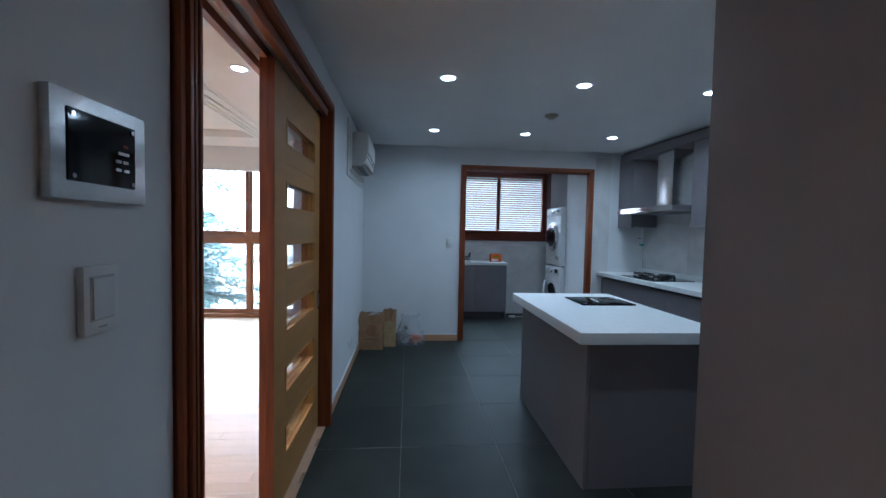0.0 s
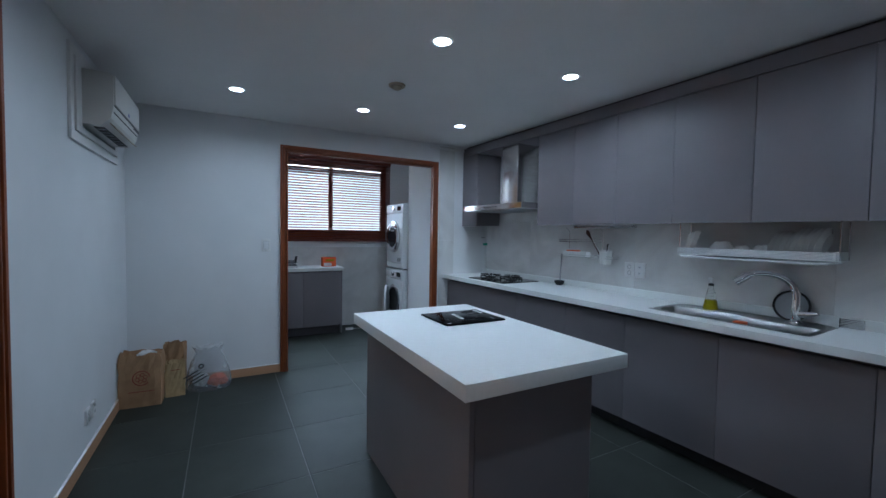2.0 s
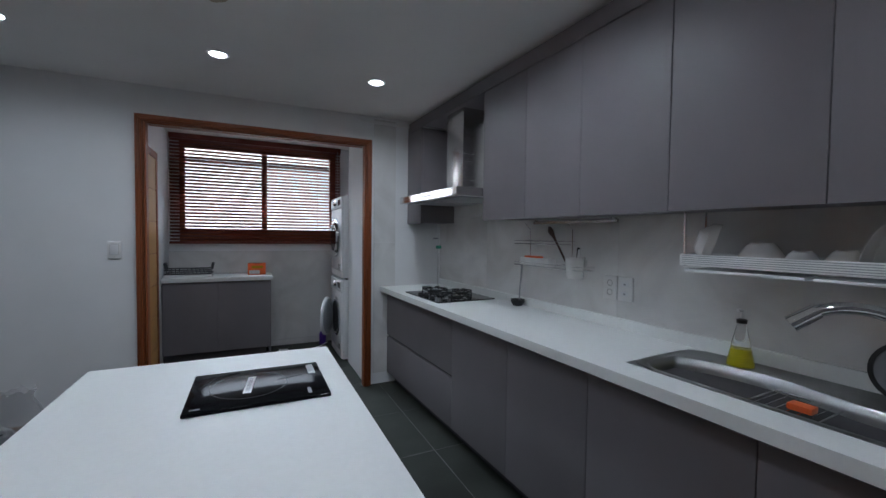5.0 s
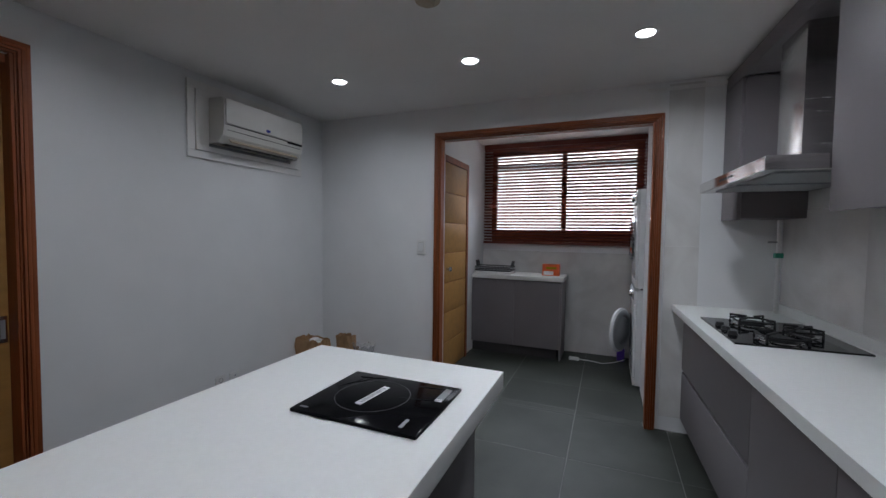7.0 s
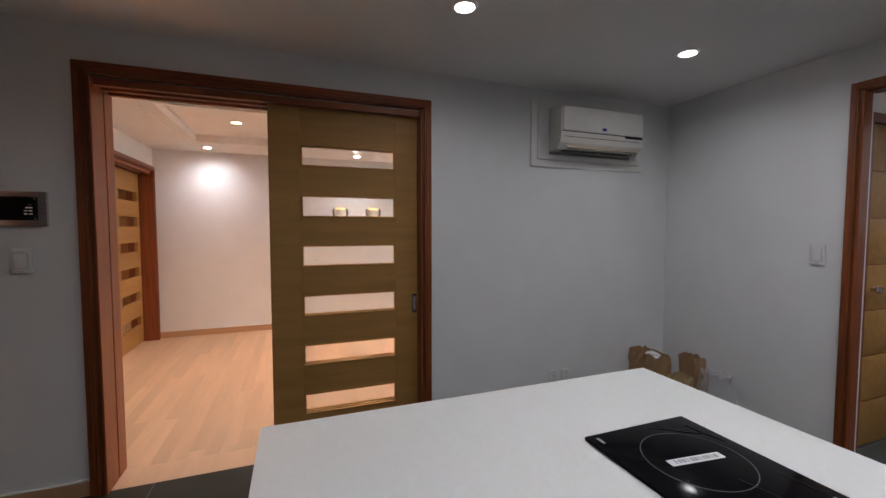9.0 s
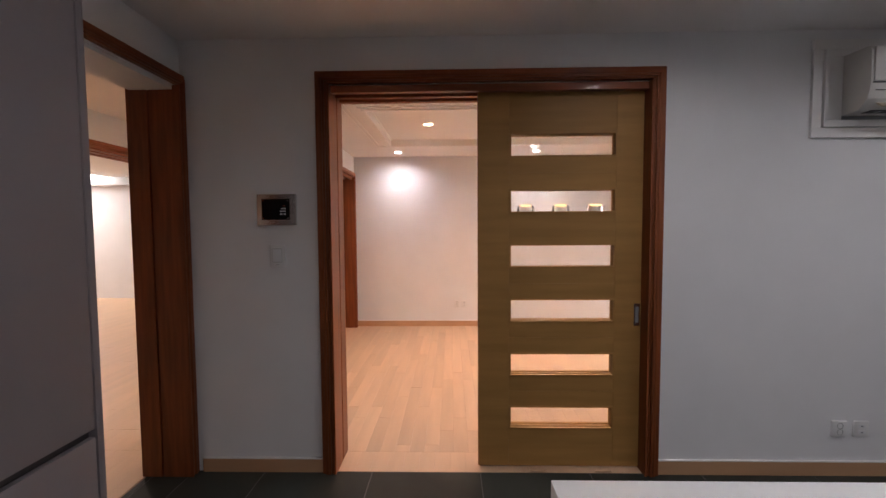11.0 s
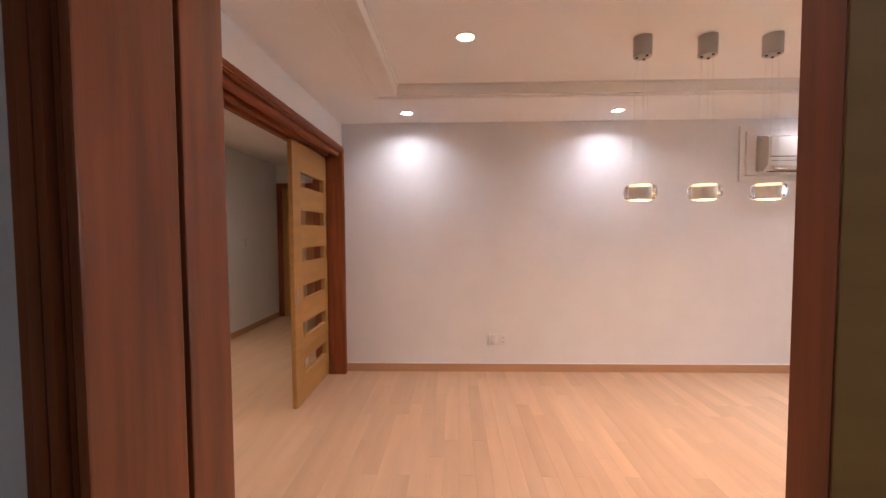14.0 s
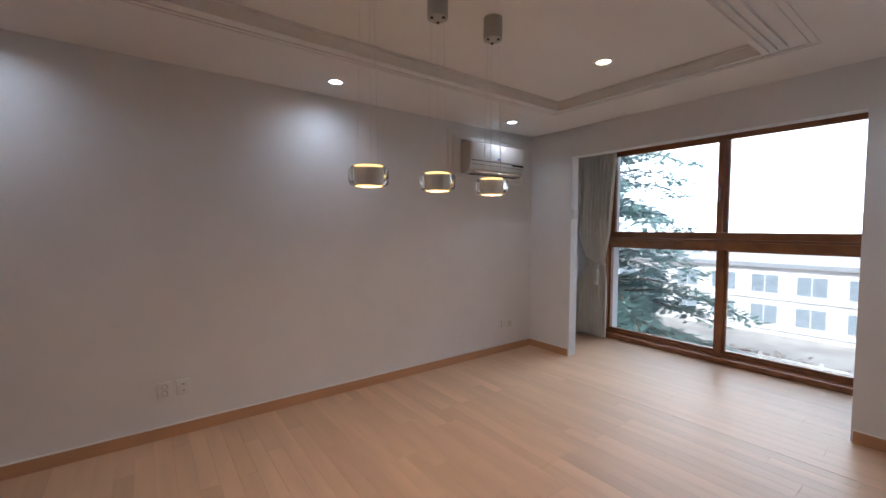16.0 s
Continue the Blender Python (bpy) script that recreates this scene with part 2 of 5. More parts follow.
structure("ceiling_bay", boxes(((DXW, 6.05, 2.40), (DXE, 7.14, 2.5))), CEIL, "plain white ceiling of the window bay", "ceiling")
TX0, TX1, TY0, TY1 = -2.61, -1.24, 1.736, 5.204
MO = 0.02   # how far the tray panel runs over its moulding
structure("ceiling_dining", boxes(((DXW, DYS, DC), (TX0 - MO, DYN, 2.6)), ((TX1 + MO, DYS, DC), (DXE, DYN, 2.6)), ((TX0 - MO, DYS, DC), (TX1 + MO, TY0 - MO, 2.6)), ((TX0 - MO, TY1 + MO, DC), (TX1 + MO, DYN, 2.6)), ((TX0 - MO, TY0 - MO, TC), (TX1 + MO, TY1 + MO, 2.6))),
          CEIL, "white ceiling with a raised tray panel", "ceiling")


def ring(bm, x0, y0, x1, y1, w, z0, z1, lift=0.0):
    """A rectangular frame of width w outside the given rectangle; its inner edge is lifted."""
    lo = [bm.verts.new(p) for p in ((x0, y0, z0 + lift), (x1, y0, z0 + lift), (x1, y1, z0 + lift), (x0, y1, z0 + lift))]
    ou = [bm.verts.new(p) for p in ((x0 - w, y0 - w, z0), (x1 + w, y0 - w, z0), (x1 + w, y1 + w, z0), (x0 - w, y1 + w, z0))]
    lt = [bm.verts.new((*v.co.xy, z1 + lift)) for v in lo]
    ot = [bm.verts.new((*v.co.xy, z1)) for v in ou]
    for i in range(4):
        k = (i + 1) % 4
        for q in ((lo[i], lo[k], ou[k], ou[i]), (lt[i], lt[k], ot[k], ot[i]), (lo[i], lo[k], lt[k], lt[i]), (ou[i], ou[k], ot[k], ot[i])):
            bm.faces.new(q)
    return bm


tm = B()
ring(tm, TX0, TY0, TX1, TY1, 0.028, 2.304, TC - 0.001)
ring(tm, TX0 - 0.028, TY0 - 0.028, TX1 + 0.028, TY1 + 0.028, 0.03, 2.318, DC - 0.001)
ring(tm, TX0 - 0.058, TY0 - 0.058, TX1 + 0.058, TY1 + 0.058, 0.035, 2.332, DC - 0.001)
ring(tm, TX0 - 0.16, TY0 - 0.16, TX1 + 0.16, TY1 + 0.16, 0.014, DC - 0.007, DC - 0.001)
ring(tm, TX0 - 0.20, TY0 - 0.20, TX1 + 0.20, TY1 + 0.20, 0.010, DC - 0.005, DC - 0.001)
ring(tm, TX0 + 0.012, TY0 + 0.012, TX1 - 0.012, TY1 - 0.012, 0.012, TC - 0.012, TC - 0.001)
structure("trim_tray", tm, TRIM_WHITE, "white stepped moulding round the tray ceiling", "moulding")

# hall and living room
structure("wall_hall_south", boxes(((-4.5, -0.93, 2.12), (0.215, -0.66, 2.7)), ((-6.0, -0.93, 0), (-4.53, -0.66, 2.7)), ((0.215, -0.93, 0), (1.2, -0.66, 2.7)), ((-4.53, -0.93, 2.12), (-4.5, -0.66, 2.7))),
          WALL, "white hall wall with a wide cased opening", "wall")
structure("wall_hall_west", boxes(((-6.1, -0.66, 0), (-6.0, 0.86, 2.7))), WALL, "white end wall of the hall", "wall")
structure("wall_hall_north", boxes(((-6.0, 0.86, 0), (DXW - 0.15, 1.0, 2.7))), WALL, "white hall wall", "wall")
structure("wall_hall_east", boxes(((1.2, -0.93, 0), (1.3, 0.73, 2.7))), WALL, "white end wall of the entrance hall", "wall")
structure("ceiling_hall", boxes(((-6.0, -0.66, 2.40), (1.2, 0.73, 2.5)), ((-6.0, 0.73, 2.40), (DXE, 0.86, 2.5))), CEIL, "plain white hall ceiling", "ceiling")
structure("wall_living_west", boxes(((-4.95, -1.62, 0), (-4.79, -0.93, 2.7)), ((-6.0, -7.0, 0), (-5.85, -3.5, 2.7)), ((-7.6, -3.5, 0), (-7.5, -0.93, 2.7))), WALL, "white living room wall", "wall")
structure("wall_living_inner", boxes(((-7.5, -3.6, 0), (-5.85, -3.5, 0.82)), ((-7.5, -3.6, 0.82), (-7.05, -3.5, 2.7)), ((-6.33, -3.6, 0.82), (-5.85, -3.5, 2.7)), ((-7.05, -3.6, 2.17), (-6.33, -3.5, 2.7)), ((-7.5, -0.93, 0), (-6.0, -0.85, 2.7))),
          WALL, "white wall round the small dark window", "wall")
structure("wall_living_south", boxes(((-5.85, -7.0, 0), (3.0, -6.85, 2.7))), WALL, "white far wall of the living room", "wall")
structure("wall_living_east", boxes(((1.3, -6.85, 0), (1.4, -0.93, 2.7))), WALL, "white side wall of the living room", "wall")
structure("ceiling_living", boxes(((-7.5, -6.85, 2.42), (1.3, -0.93, 2.55))), CEIL, "plain white living room ceiling", "ceiling")

# floors
structure("floor_kitchen", boxes(((KX, 0.962, -0.1), (RX + 0.25, KY, -0.0012)), ((0.95, 5.71, -0.1), (3.3, 7.33, -0.0012)), ((1.085, KY, -0.1), (2.66, 5.71, -0.0012)), ((-0.11, 0.73, -0.1), (1.04, 0.962, -0.0012))),
          GROUT, "dark grey slate tile floor", "floor")
structure("floor_wood", boxes(((DXW, 0.86, -0.1), (DXE, 7.14, -0.006)), ((DXE, 1.745, -0.1), (KX, 3.51, -0.006)), ((-7.5, -6.85, -0.1), (1.3, 0.73, -0.006)), ((-7.5, 0.73, -0.1), (DXE, 0.86, -0.006))),
          SEAM, "pale oak strip floor", "floor")


def baseboard(name, runs, h=0.075):
    bm, top = B(), B()
    for a, b in runs:
        bx(bm, (*a, 0.0), (*b, h)), bx(top, (*a, h + 0.0002), (*b, h + 0.006))
    part("top_bead", top, TRIM_WHITE, structure(name, bm, BASEW, "light wood baseboard with a white sealant line", "baseboard"), "white sealant bead")


baseboard("baseboard_kitchen", [((KX, 1.02), (KX + 0.012, 1.70)), ((KX, 3.555), (KX + 0.012, KY - 0.012)), ((KX, KY - 0.012), (1.03, KY))])
baseboard("baseboard_dining", [((DXW, DYS), (DXW + 0.012, DYN - 0.012)), ((DXW, DYN - 0.012), (-2.995, DYN)), ((-0.888, DYN - 0.012), (DXE, DYN)), ((DXE - 0.012, 3.56), (DXE, DYN - 0.012)), ((DXE - 0.012, DYS), (DXE, 1.70)), ((DXW, 6.05), (DXW + 0.012, 7.14))])
baseboard("baseboard_hall", [((-6.0, -0.66), (-4.6, -0.648)), ((-4.79, -1.62), (-4.778, -0.93)), ((-7.5, -3.5), (-5.85, -3.488))])


# ---------- cased openings ----------
def cased_opening(name, m, w, h, depth, label, back=True, drop=0.012, k=1.0):
    """A wooden lining with stepped casings. Local: x along the outer width w, y into the wall, z up to the outer height h."""
    fr = thing(name, (0, 0, 0), label, "door frame")
    fr["kind"] = "structure"
    fr.matrix_world = m
    steps = tuple((k * a, k * b, d) for a, b, d in ((0.0, 0.018, 0.024), (0.021, 0.036, 0.034), (0.039, 0.050, 0.036), (0.053, 0.060, 0.028)))
    for side in (0, 1):
        for face in ((0, 1) if back else (0,)):
            bm = B()
            for a, b, d in steps:
                x0, x1 = (a, b) if side == 0 else (w - b, w - a)
                y0, y1 = (-d, 0.0) if face == 0 else (depth, depth + d)
                bx(bm, (x0, y0, 0), (x1, y1, h - a), 0.003)
            x0, x1 = (0.0, k * 0.060) if side == 0 else (w - k * 0.060, w)
            bx(bm, (x0, -0.008 if face == 0 else depth, 0), (x1, 0.0 if face == 0 else depth + 0.008, h - k * 0.060))
            part("side_casing", bm, DARKWOOD, fr, smooth=True)
        bm = B()
        x0, x1 = (k * 0.050, k * 0.066) if side == 0 else (w - k * 0.066, w - k * 0.050)
        bx(bm, (x0, 0, 0), (x1, depth, h - k * 0.050))
        xi, xo = (x1, x1 + 0.012) if side == 0 else (x0 - 0.012, x0)
        if depth > 0.1:
            bx(bm, (xi, depth * 0.60, 0), (xo, depth + 0.02, h - k * 0.066), 0.003)
        bx(bm, (xi, -0.034, 0), (xo, depth * 0.55, h - k * 0.066), 0.003)
        part("jamb", bm, DARKWOOD, fr)
    for face in ((0, 1) if back else (0,)):
        bm = B()
        for a, b, d in steps:
            y0, y1 = (-d - 0.001, 0.0) if face == 0 else (depth, depth + d + 0.001)
            bx(bm, (a, y0, h - b), (w - a, y1, h - a), 0.003)
        bx(bm, (k * 0.060, -0.008 if face == 0 else depth, h - k * 0.060), (w - k * 0.060, 0.0 if face == 0 else depth + 0.008, h - 0.001))
        part("head_casing", bm, DARKWOOD_H, fr, smooth=True)
    bm = B()
    bx(bm, (k * 0.066, 0, h - k * 0.066), (w - k * 0.066, depth, h - k * 0.050))
    for g in (0.0, 0.42, 0.84):
        bx(bm, (k * 0.079, depth * g, h - k * 0.066 - drop), (w - k * 0.079, depth * (g + 0.16), h - k * 0.066), 0.002)
    part("head_lining", bm, DARKWOOD_H, fr)
    return fr


cased_opening("door_frame_1", pose(KX, 1.702, 0, 0, 0, 90), 1.849, 2.198, 0.20, "reddish-brown stained wooden sliding door frame in the kitchen wall", drop=0.04)
cased_opening("door_frame_2", pose(1.03, KY - 0.006, 0), 1.685, 2.17, 0.081, "reddish-brown stained wooden frame round the laundry doorway", back=False, drop=0.004, k=0.82)
cased_opening("door_frame_3", pose(-0.52, DYS, 0, 0, 0, 180), 2.97, 2.125, 0.222, "reddish-brown stained wooden sliding door frame to the hall", drop=0.03)
cased_opening("door_frame_4", pose(1.10, 0.962, 0, 0, 0, 180), 1.26, 2.19, 0.232, "reddish-brown stained wooden frame round the kitchen doorway")
cased_opening("door_frame_5", pose(0.3, -0.66, 0, 0, 0, 180), 4.83, 2.14, 0.27, "reddish-brown stained wooden frame round the living room opening")


# ---------- sliding doors ----------
def sliding_leaf(m, label, handle_x, group, edge=None):
    W, T, H, x0 = 0.900, 0.034, 2.09, 0.0
    leaf = thing("sliding_door", (0, 0, 0), label, "sliding door", group)
    wins = [(1.739 - 0.305 * i, 1.872 - 0.305 * i) for i in range(6)]
    part("stile", bx(B(), (x0, 0, 0), (0.17, T, H), 0.002), LEAFWOOD, leaf)
    part("stile", bx(B(), (0.755, 0, 0), (W, T, H), 0.002), LEAFWOOD, leaf)
    if edge:
        part("edge_band", bx(B(), (-0.002, 0.001, 0), (-0.0002, T - 0.001, H)), edge, leaf, "reddish-brown edge band")
    edges = [H] + [z for lo, hi in wins for z in (hi, lo)] + [0.0]
    for top, bot in zip(edges[0::2], edges[1::2]):
        bm = B()
        if top - bot > 0.2:
            bx(bm, (0.17, 0.001, bot), (0.755, T - 0.001, top))
        else:
            mid = (top + bot) / 2
            bx(bm, (0.17, 0.001, bot), (0.755, T - 0.001, mid - 0.0012)), bx(bm, (0.17, 0.001, mid + 0.0012), (0.755, T - 0.001, top))
            bx(bm, (0.17, 0.004, mid - 0.0012), (0.755, T - 0.004, mid + 0.0012))
        part("rail", bm, LEAFWOOD, leaf)
    for lo, hi in wins:
        bm = B()
        for y0, y1 in ((-0.004, 0.010), (T - 0.010, T + 0.004)):
            bx(bm, (0.17, y0, lo), (0.755, y1, lo + 0.008)), bx(bm, (0.17, y0, hi - 0.008), (0.755, y1, hi))
            bx(bm, (0.17, y0, lo + 0.008), (0.178, y1, hi - 0.008)), bx(bm, (0.747, y0, lo + 0.008), (0.755, y1, hi - 0.008))
        part("window_bead", bm, LEAFWOOD, leaf)
        g = part("glass_pane", bx(B(), (0.17, T / 2 - 0.002, lo), (0.755, T / 2 + 0.002, hi)), GLASS, leaf, "clear glass strip")
        g.visible_shadow = False
    h = part("handle", bx(B(), (handle_x - 0.016, -0.004, 0.805), (handle_x + 0.016, 0.001, 0.93), 0.002), STEEL, leaf, "recessed steel pull")
    part("handle_recess", bx(B(), (handle_x - 0.009, -0.0048, 0.823), (handle_x + 0.009, -0.002, 0.912), 0.0008), GREY, h)
    leaf.matrix_world = m
    return leaf


LEAFLAB = "light maple sliding door with six horizontal glass strips"
l1 = sliding_leaf(pose(-0.196, 2.574, 0.01, 0, 0, 90), LEAFLAB + ", slid to one side of its frame", 0.877, "kitchen sliding doors", DARKWOOD)
sliding_leaf(pose(-0.2315, 2.582, 0.01, 0, 0, 90), LEAFLAB + ", behind the front leaf", 0.877, "kitchen sliding doors", DARKWOOD)
l2 = sliding_leaf(pose(-2.655, 0.955, 0.008, 0, 0, 180), LEAFLAB + ", half open to the hall", 0.05, "dining sliding doors")
l2.scale.x, l2.scale.z = 0.92, 0.962

# ---------- kitchen ----------
CT = 0.88
RS = 1.485      # south end of the east run


def door_front(parent, y0, y1, z0, z1, x, off, name="door"):
    """A flat cabinet front facing the room, at the plane x."""
    return piece(name, (x, y0 + 0.0015, z0), (x + 0.018, y1 - 0.0015, z1), CAB, parent, bevel=0.0012, off=off)


def base_unit(y0, y1, split=None, drawers=False):
    off = (2.88, (y0 + y1) / 2, 0)
    u = thing("base_cabinet", off, "grey matt laminate base cabinet under the white worktop", "cabinet", "kitchen base cabinets")
    piece("body", (2.889, y0, 0.10), (RX - 0.02, y1, 0.80), CAB_IN, u, off=off)
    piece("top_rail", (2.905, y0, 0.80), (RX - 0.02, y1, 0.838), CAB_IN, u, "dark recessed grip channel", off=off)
    if drawers:
        door_front(u, y0, y1, 0.445, 0.805, 2.87, off, "drawer_front")
        door_front(u, y0, y1, 0.10, 0.425, 2.87, off, "drawer_front")
    else:
        cuts = [y0] + (split or []) + [y1]
        for a, b in zip(cuts, cuts[1:]):
            door_front(u, a, b, 0.10, 0.805, 2.87, off)
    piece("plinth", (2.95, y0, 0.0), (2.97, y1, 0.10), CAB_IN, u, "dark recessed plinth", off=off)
    return u


base_unit(4.42, 5.63, drawers=True)
base_unit(3.315, 4.42, [3.84])
base_unit(2.735, 3.315)
base_unit(2.12, 2.735)
base_unit(RS, 2.12)

# worktop with a cut-out for the sink
SX0, SX1, SY0, SY1 = 2.925, 3.355, 2.36, 3.19
wt = thing("worktop", (2.8, 3.6, 0.838), "white quartz kitchen worktop with a low upstand", "worktop")
wo = (2.8, 3.6, 0.838)
bm = B()
OUT = ((2.8, RS), (RX - 0.016, RS), (RX - 0.016, KY - 0.002), (2.8, KY - 0.002))
INN = ((SX0, SY0), (SX1, SY0), (SX1, SY1), (SX0, SY1))
vv = {(k, z): [bm.verts.new((x - wo[0], y - wo[1], z - wo[2])) for x, y in pts] for k, pts in (("o", OUT), ("i", INN)) for z in (0.838, CT)}
for i in range(4):
    k = (i + 1) % 4
    for z in (0.838, CT):
        bm.faces.new((vv["o", z][i], vv["o", z][k], vv["i", z][k], vv["i", z][i]))
    for q in ("o", "i"):
        bm.faces.new((vv[q, 0.838][i], vv[q, 0.838][k], vv[q, CT][k], vv[q, CT][i]))
part("slab", bm, STONE, wt)
piece("upstand", (RX - 0.034, RS, CT - 0.001), (RX - 0.016, KY - 0.002, CT + 0.055), STONE, wt, bevel=0.002, off=wo)

sp = thing("backsplash", (RX, 3.6, CT), "white marble-look wall panels above the worktop", "backsplash")
sp["kind"] = "structure"
ys = [RS, 2.4, 3.6, 4.8, KY - 0.004]
for a, b in zip(ys, ys[1:]):
    piece("panel", (RX - 0.014, a + 0.0003, 0.80), (RX - 0.002, b - 0.0003, 1.50), SPLASH, sp, bevel=0.0005, off=(RX, 3.6, CT))
piece("panel", (RX - 0.014, 4.378, 1.5015), (RX - 0.002, 5.326, 2.2), SPLASH, sp, bevel=0.001, off=(RX, 3.6, CT))
piece("panel", (2.74, KY - 0.006, 1.275), (RX - 0.016, KY - 0.001, 2.36), SPLASH, sp, off=(RX, 3.6, CT))
piece("panel", (2.74, KY - 0.006, 0.10), (RX - 0.016, KY - 0.001, 1.273), SPLASH, sp, off=(RX, 3.6, CT))


def wall_unit(y0, y1, group="kitchen wall cabinets", split=None):
    off = (3.06, (y0 + y1) / 2, 1.45)
    u = thing("wall_cabinet", off, "grey matt laminate wall cabinet with a flat handleless door", "cabinet", group)
    piece("body", (3.0795, y0 + 0.0006, 1.455), (RX - 0.003, y1 - 0.0006, 2.262), CAB, u, off=off)
    for a, b in zip([y0] + (split or []), (split or []) + [y1]):
        door_front(u, a, b, 1.445, 2.262, 3.06, off)
    return u


for a, b in ((3.955, 4.375), (3.56, 3.955), (3.13, 3.56), (2.68, 3.13), (2.215, 2.68), (RS, 2.215)):
    wall_unit(a, b)
wall_unit(5.33, KY - 0.002)
fa = thing("cabinet_fascia", (3.13, 3.6, 2.27), "grey laminate fascia strip over the wall cabinets", "fascia")
fo = (3.13, 3.6, 2.27)
piece("strip", (3.062, RS, 2.268), (3.08, KY - 0.002, 2.352), CAB, fa, off=fo)
piece("soffit_board", (3.081, 4.376, 2.268), (RX - 0.003, 5.327, 2.284), CAB, fa, off=fo)
# solid strip, coloured dark to stand for shade between fascia and ceiling
piece("recess", (3.11, RS, 2.352), (3.13, KY - 0.002, KC), CAB_IN, fa, "set-back strip coloured dark for the shade under the ceiling", off=fo)
cv = thing("cable_duct", (2.8, KY - 0.02, 2.33), "short white plastic cable duct under the ceiling", "cable duct")
part("duct", bx(B(), (-0.19, 0, -0.012), (0.32, 0.019, 0.012), 0.004), PLASTIC, cv)

# tall cabinet block beside the doorway
TX, TF = 0.962, 1.455     # end face and front of the tall cabinets
tall = thing("tall_cabinet", (TX, 1.35, 0), "tall grey laminate refrigerator cabinet with an upper and a lower door", "cabinet")
to = (TX, 1.35, 0)
piece("end_panel", (TX, 0.966, 0), (TX + 0.02, TF, 2.378), CAB, tall, bevel=0.001, off=to)
piece("body", (TX + 0.0205, 0.966, 0.0), (2.62, TF - 0.025, 2.378), CAB_IN, tall, off=to)
for a, b in ((TX + 0.024, 1.82), (1.824, 2.618)):
    piece("door", (a, TF - 0.02, 0.06), (b, TF - 0.002, 0.80), CAB, tall, bevel=0.0012, off=to)
    piece("door", (a, TF - 0.02, 0.824), (b, TF - 0.002, 2.37), CAB, tall, bevel=0.0012, off=to)
tall2 = thing("tall_cabinet", (2.63, 1.35, 0), "tall grey laminate larder cabinet beside the worktop", "cabinet")
piece("body", (2.625, 0.966, 0), (RX + 0.14, TF - 0.025, 2.378), CAB_IN, tall2, off=(2.63, 1.35, 0))
piece("door", (2.628, TF - 0.02, 0.06), (RX + 0.138, TF - 0.002, 2.37), CAB, tall2, bevel=0.0012, off=(2.63, 1.35, 0))

# island
IX0, IX1, IY0, IY1 = 1.254, 2.056, 2.62, 3.912
isl = thing("kitchen_island", (1.65, 3.26, 0), "kitchen island with a white quartz top and grey laminate sides", "kitchen island")
io = (1.65, 3.26, 0)
piece("top", (IX0, IY0, 0.802), (IX1, IY1, 0.862), STONE, isl, "white quartz slab", bevel=0.003, off=io)
piece("end_panel", (1.36, 2.72, 0.0), (1.96, 2.74, 0.8015), CAB, isl, off=io)
piece("end_panel", (1.36, 3.87, 0.0), (1.96, 3.89, 0.8015), CAB, isl, off=io)
piece("side_panel", (1.335, 2.718, 0.0), (1.355, 3.892, 0.8015), CAB, isl, off=io)
piece("body", (1.356, 2.745, 0.10), (1.94, 3.865, 0.80), CAB_IN, isl, off=io)
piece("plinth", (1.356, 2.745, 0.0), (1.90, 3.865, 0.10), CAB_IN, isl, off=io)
for a, b in ((2.745, 3.303), (3.306, 3.865)):
    piece("door", (1.945, a, 0.10), (1.963, b, 0.765), CAB, isl, bevel=0.0012, off=io)

# hood
hood = thing("range_hood", (2.9, 4.83, 1.6), "brushed steel chimney range hood over the gas hob", "range hood")
ho = (2.9, 4.83, 1.6)
piece("canopy", (2.87, 4.38, 1.60), (RX - 0.016, 5.325, 1.655), STEEL, hood, bevel=0.003, off=ho)
piece("control_strip", (2.8675, 4.384, 1.603), (2.87, 5.321, 1.652), CHROME, hood, "polished control strip", off=ho)
for i in range(5):
    piece("button", (2.8655, 4.74 + i * 0.045, 1.622), (2.8675, 4.762 + i * 0.045, 1.634), DARK, hood, off=ho)
for i in range(2):
    piece("grease_filter", (2.92, 4.44 + i * 0.43, 1.594), (3.34, 4.81 + i * 0.4, 1.60), GREY, hood, off=ho)
piece("chimney", (3.10, 4.70, 1.655), (RX - 0.016, 4.945, 2.267), STEEL, hood, bevel=0.003, off=ho)


# ---------- lamps ----------
def downlight(m, label, lens, ringmat, group):
    d = thing("ceiling_light", (0, 0, 0), label, "downlight", group)
    part("trim_ring", lathe(B(), [(0.043, -0.001), (0.046, -0.006), (0.056, -0.006), (0.061, -0.0005), (0.043, -0.0005)]), ringmat, d, smooth=True)
    part("lens", lathe(B(), [(0.0005, -0.003), (0.03, -0.003), (0.0445, -0.0015)]), lens, d, "glowing lens", smooth=True)
    d.matrix_world = m
    return d


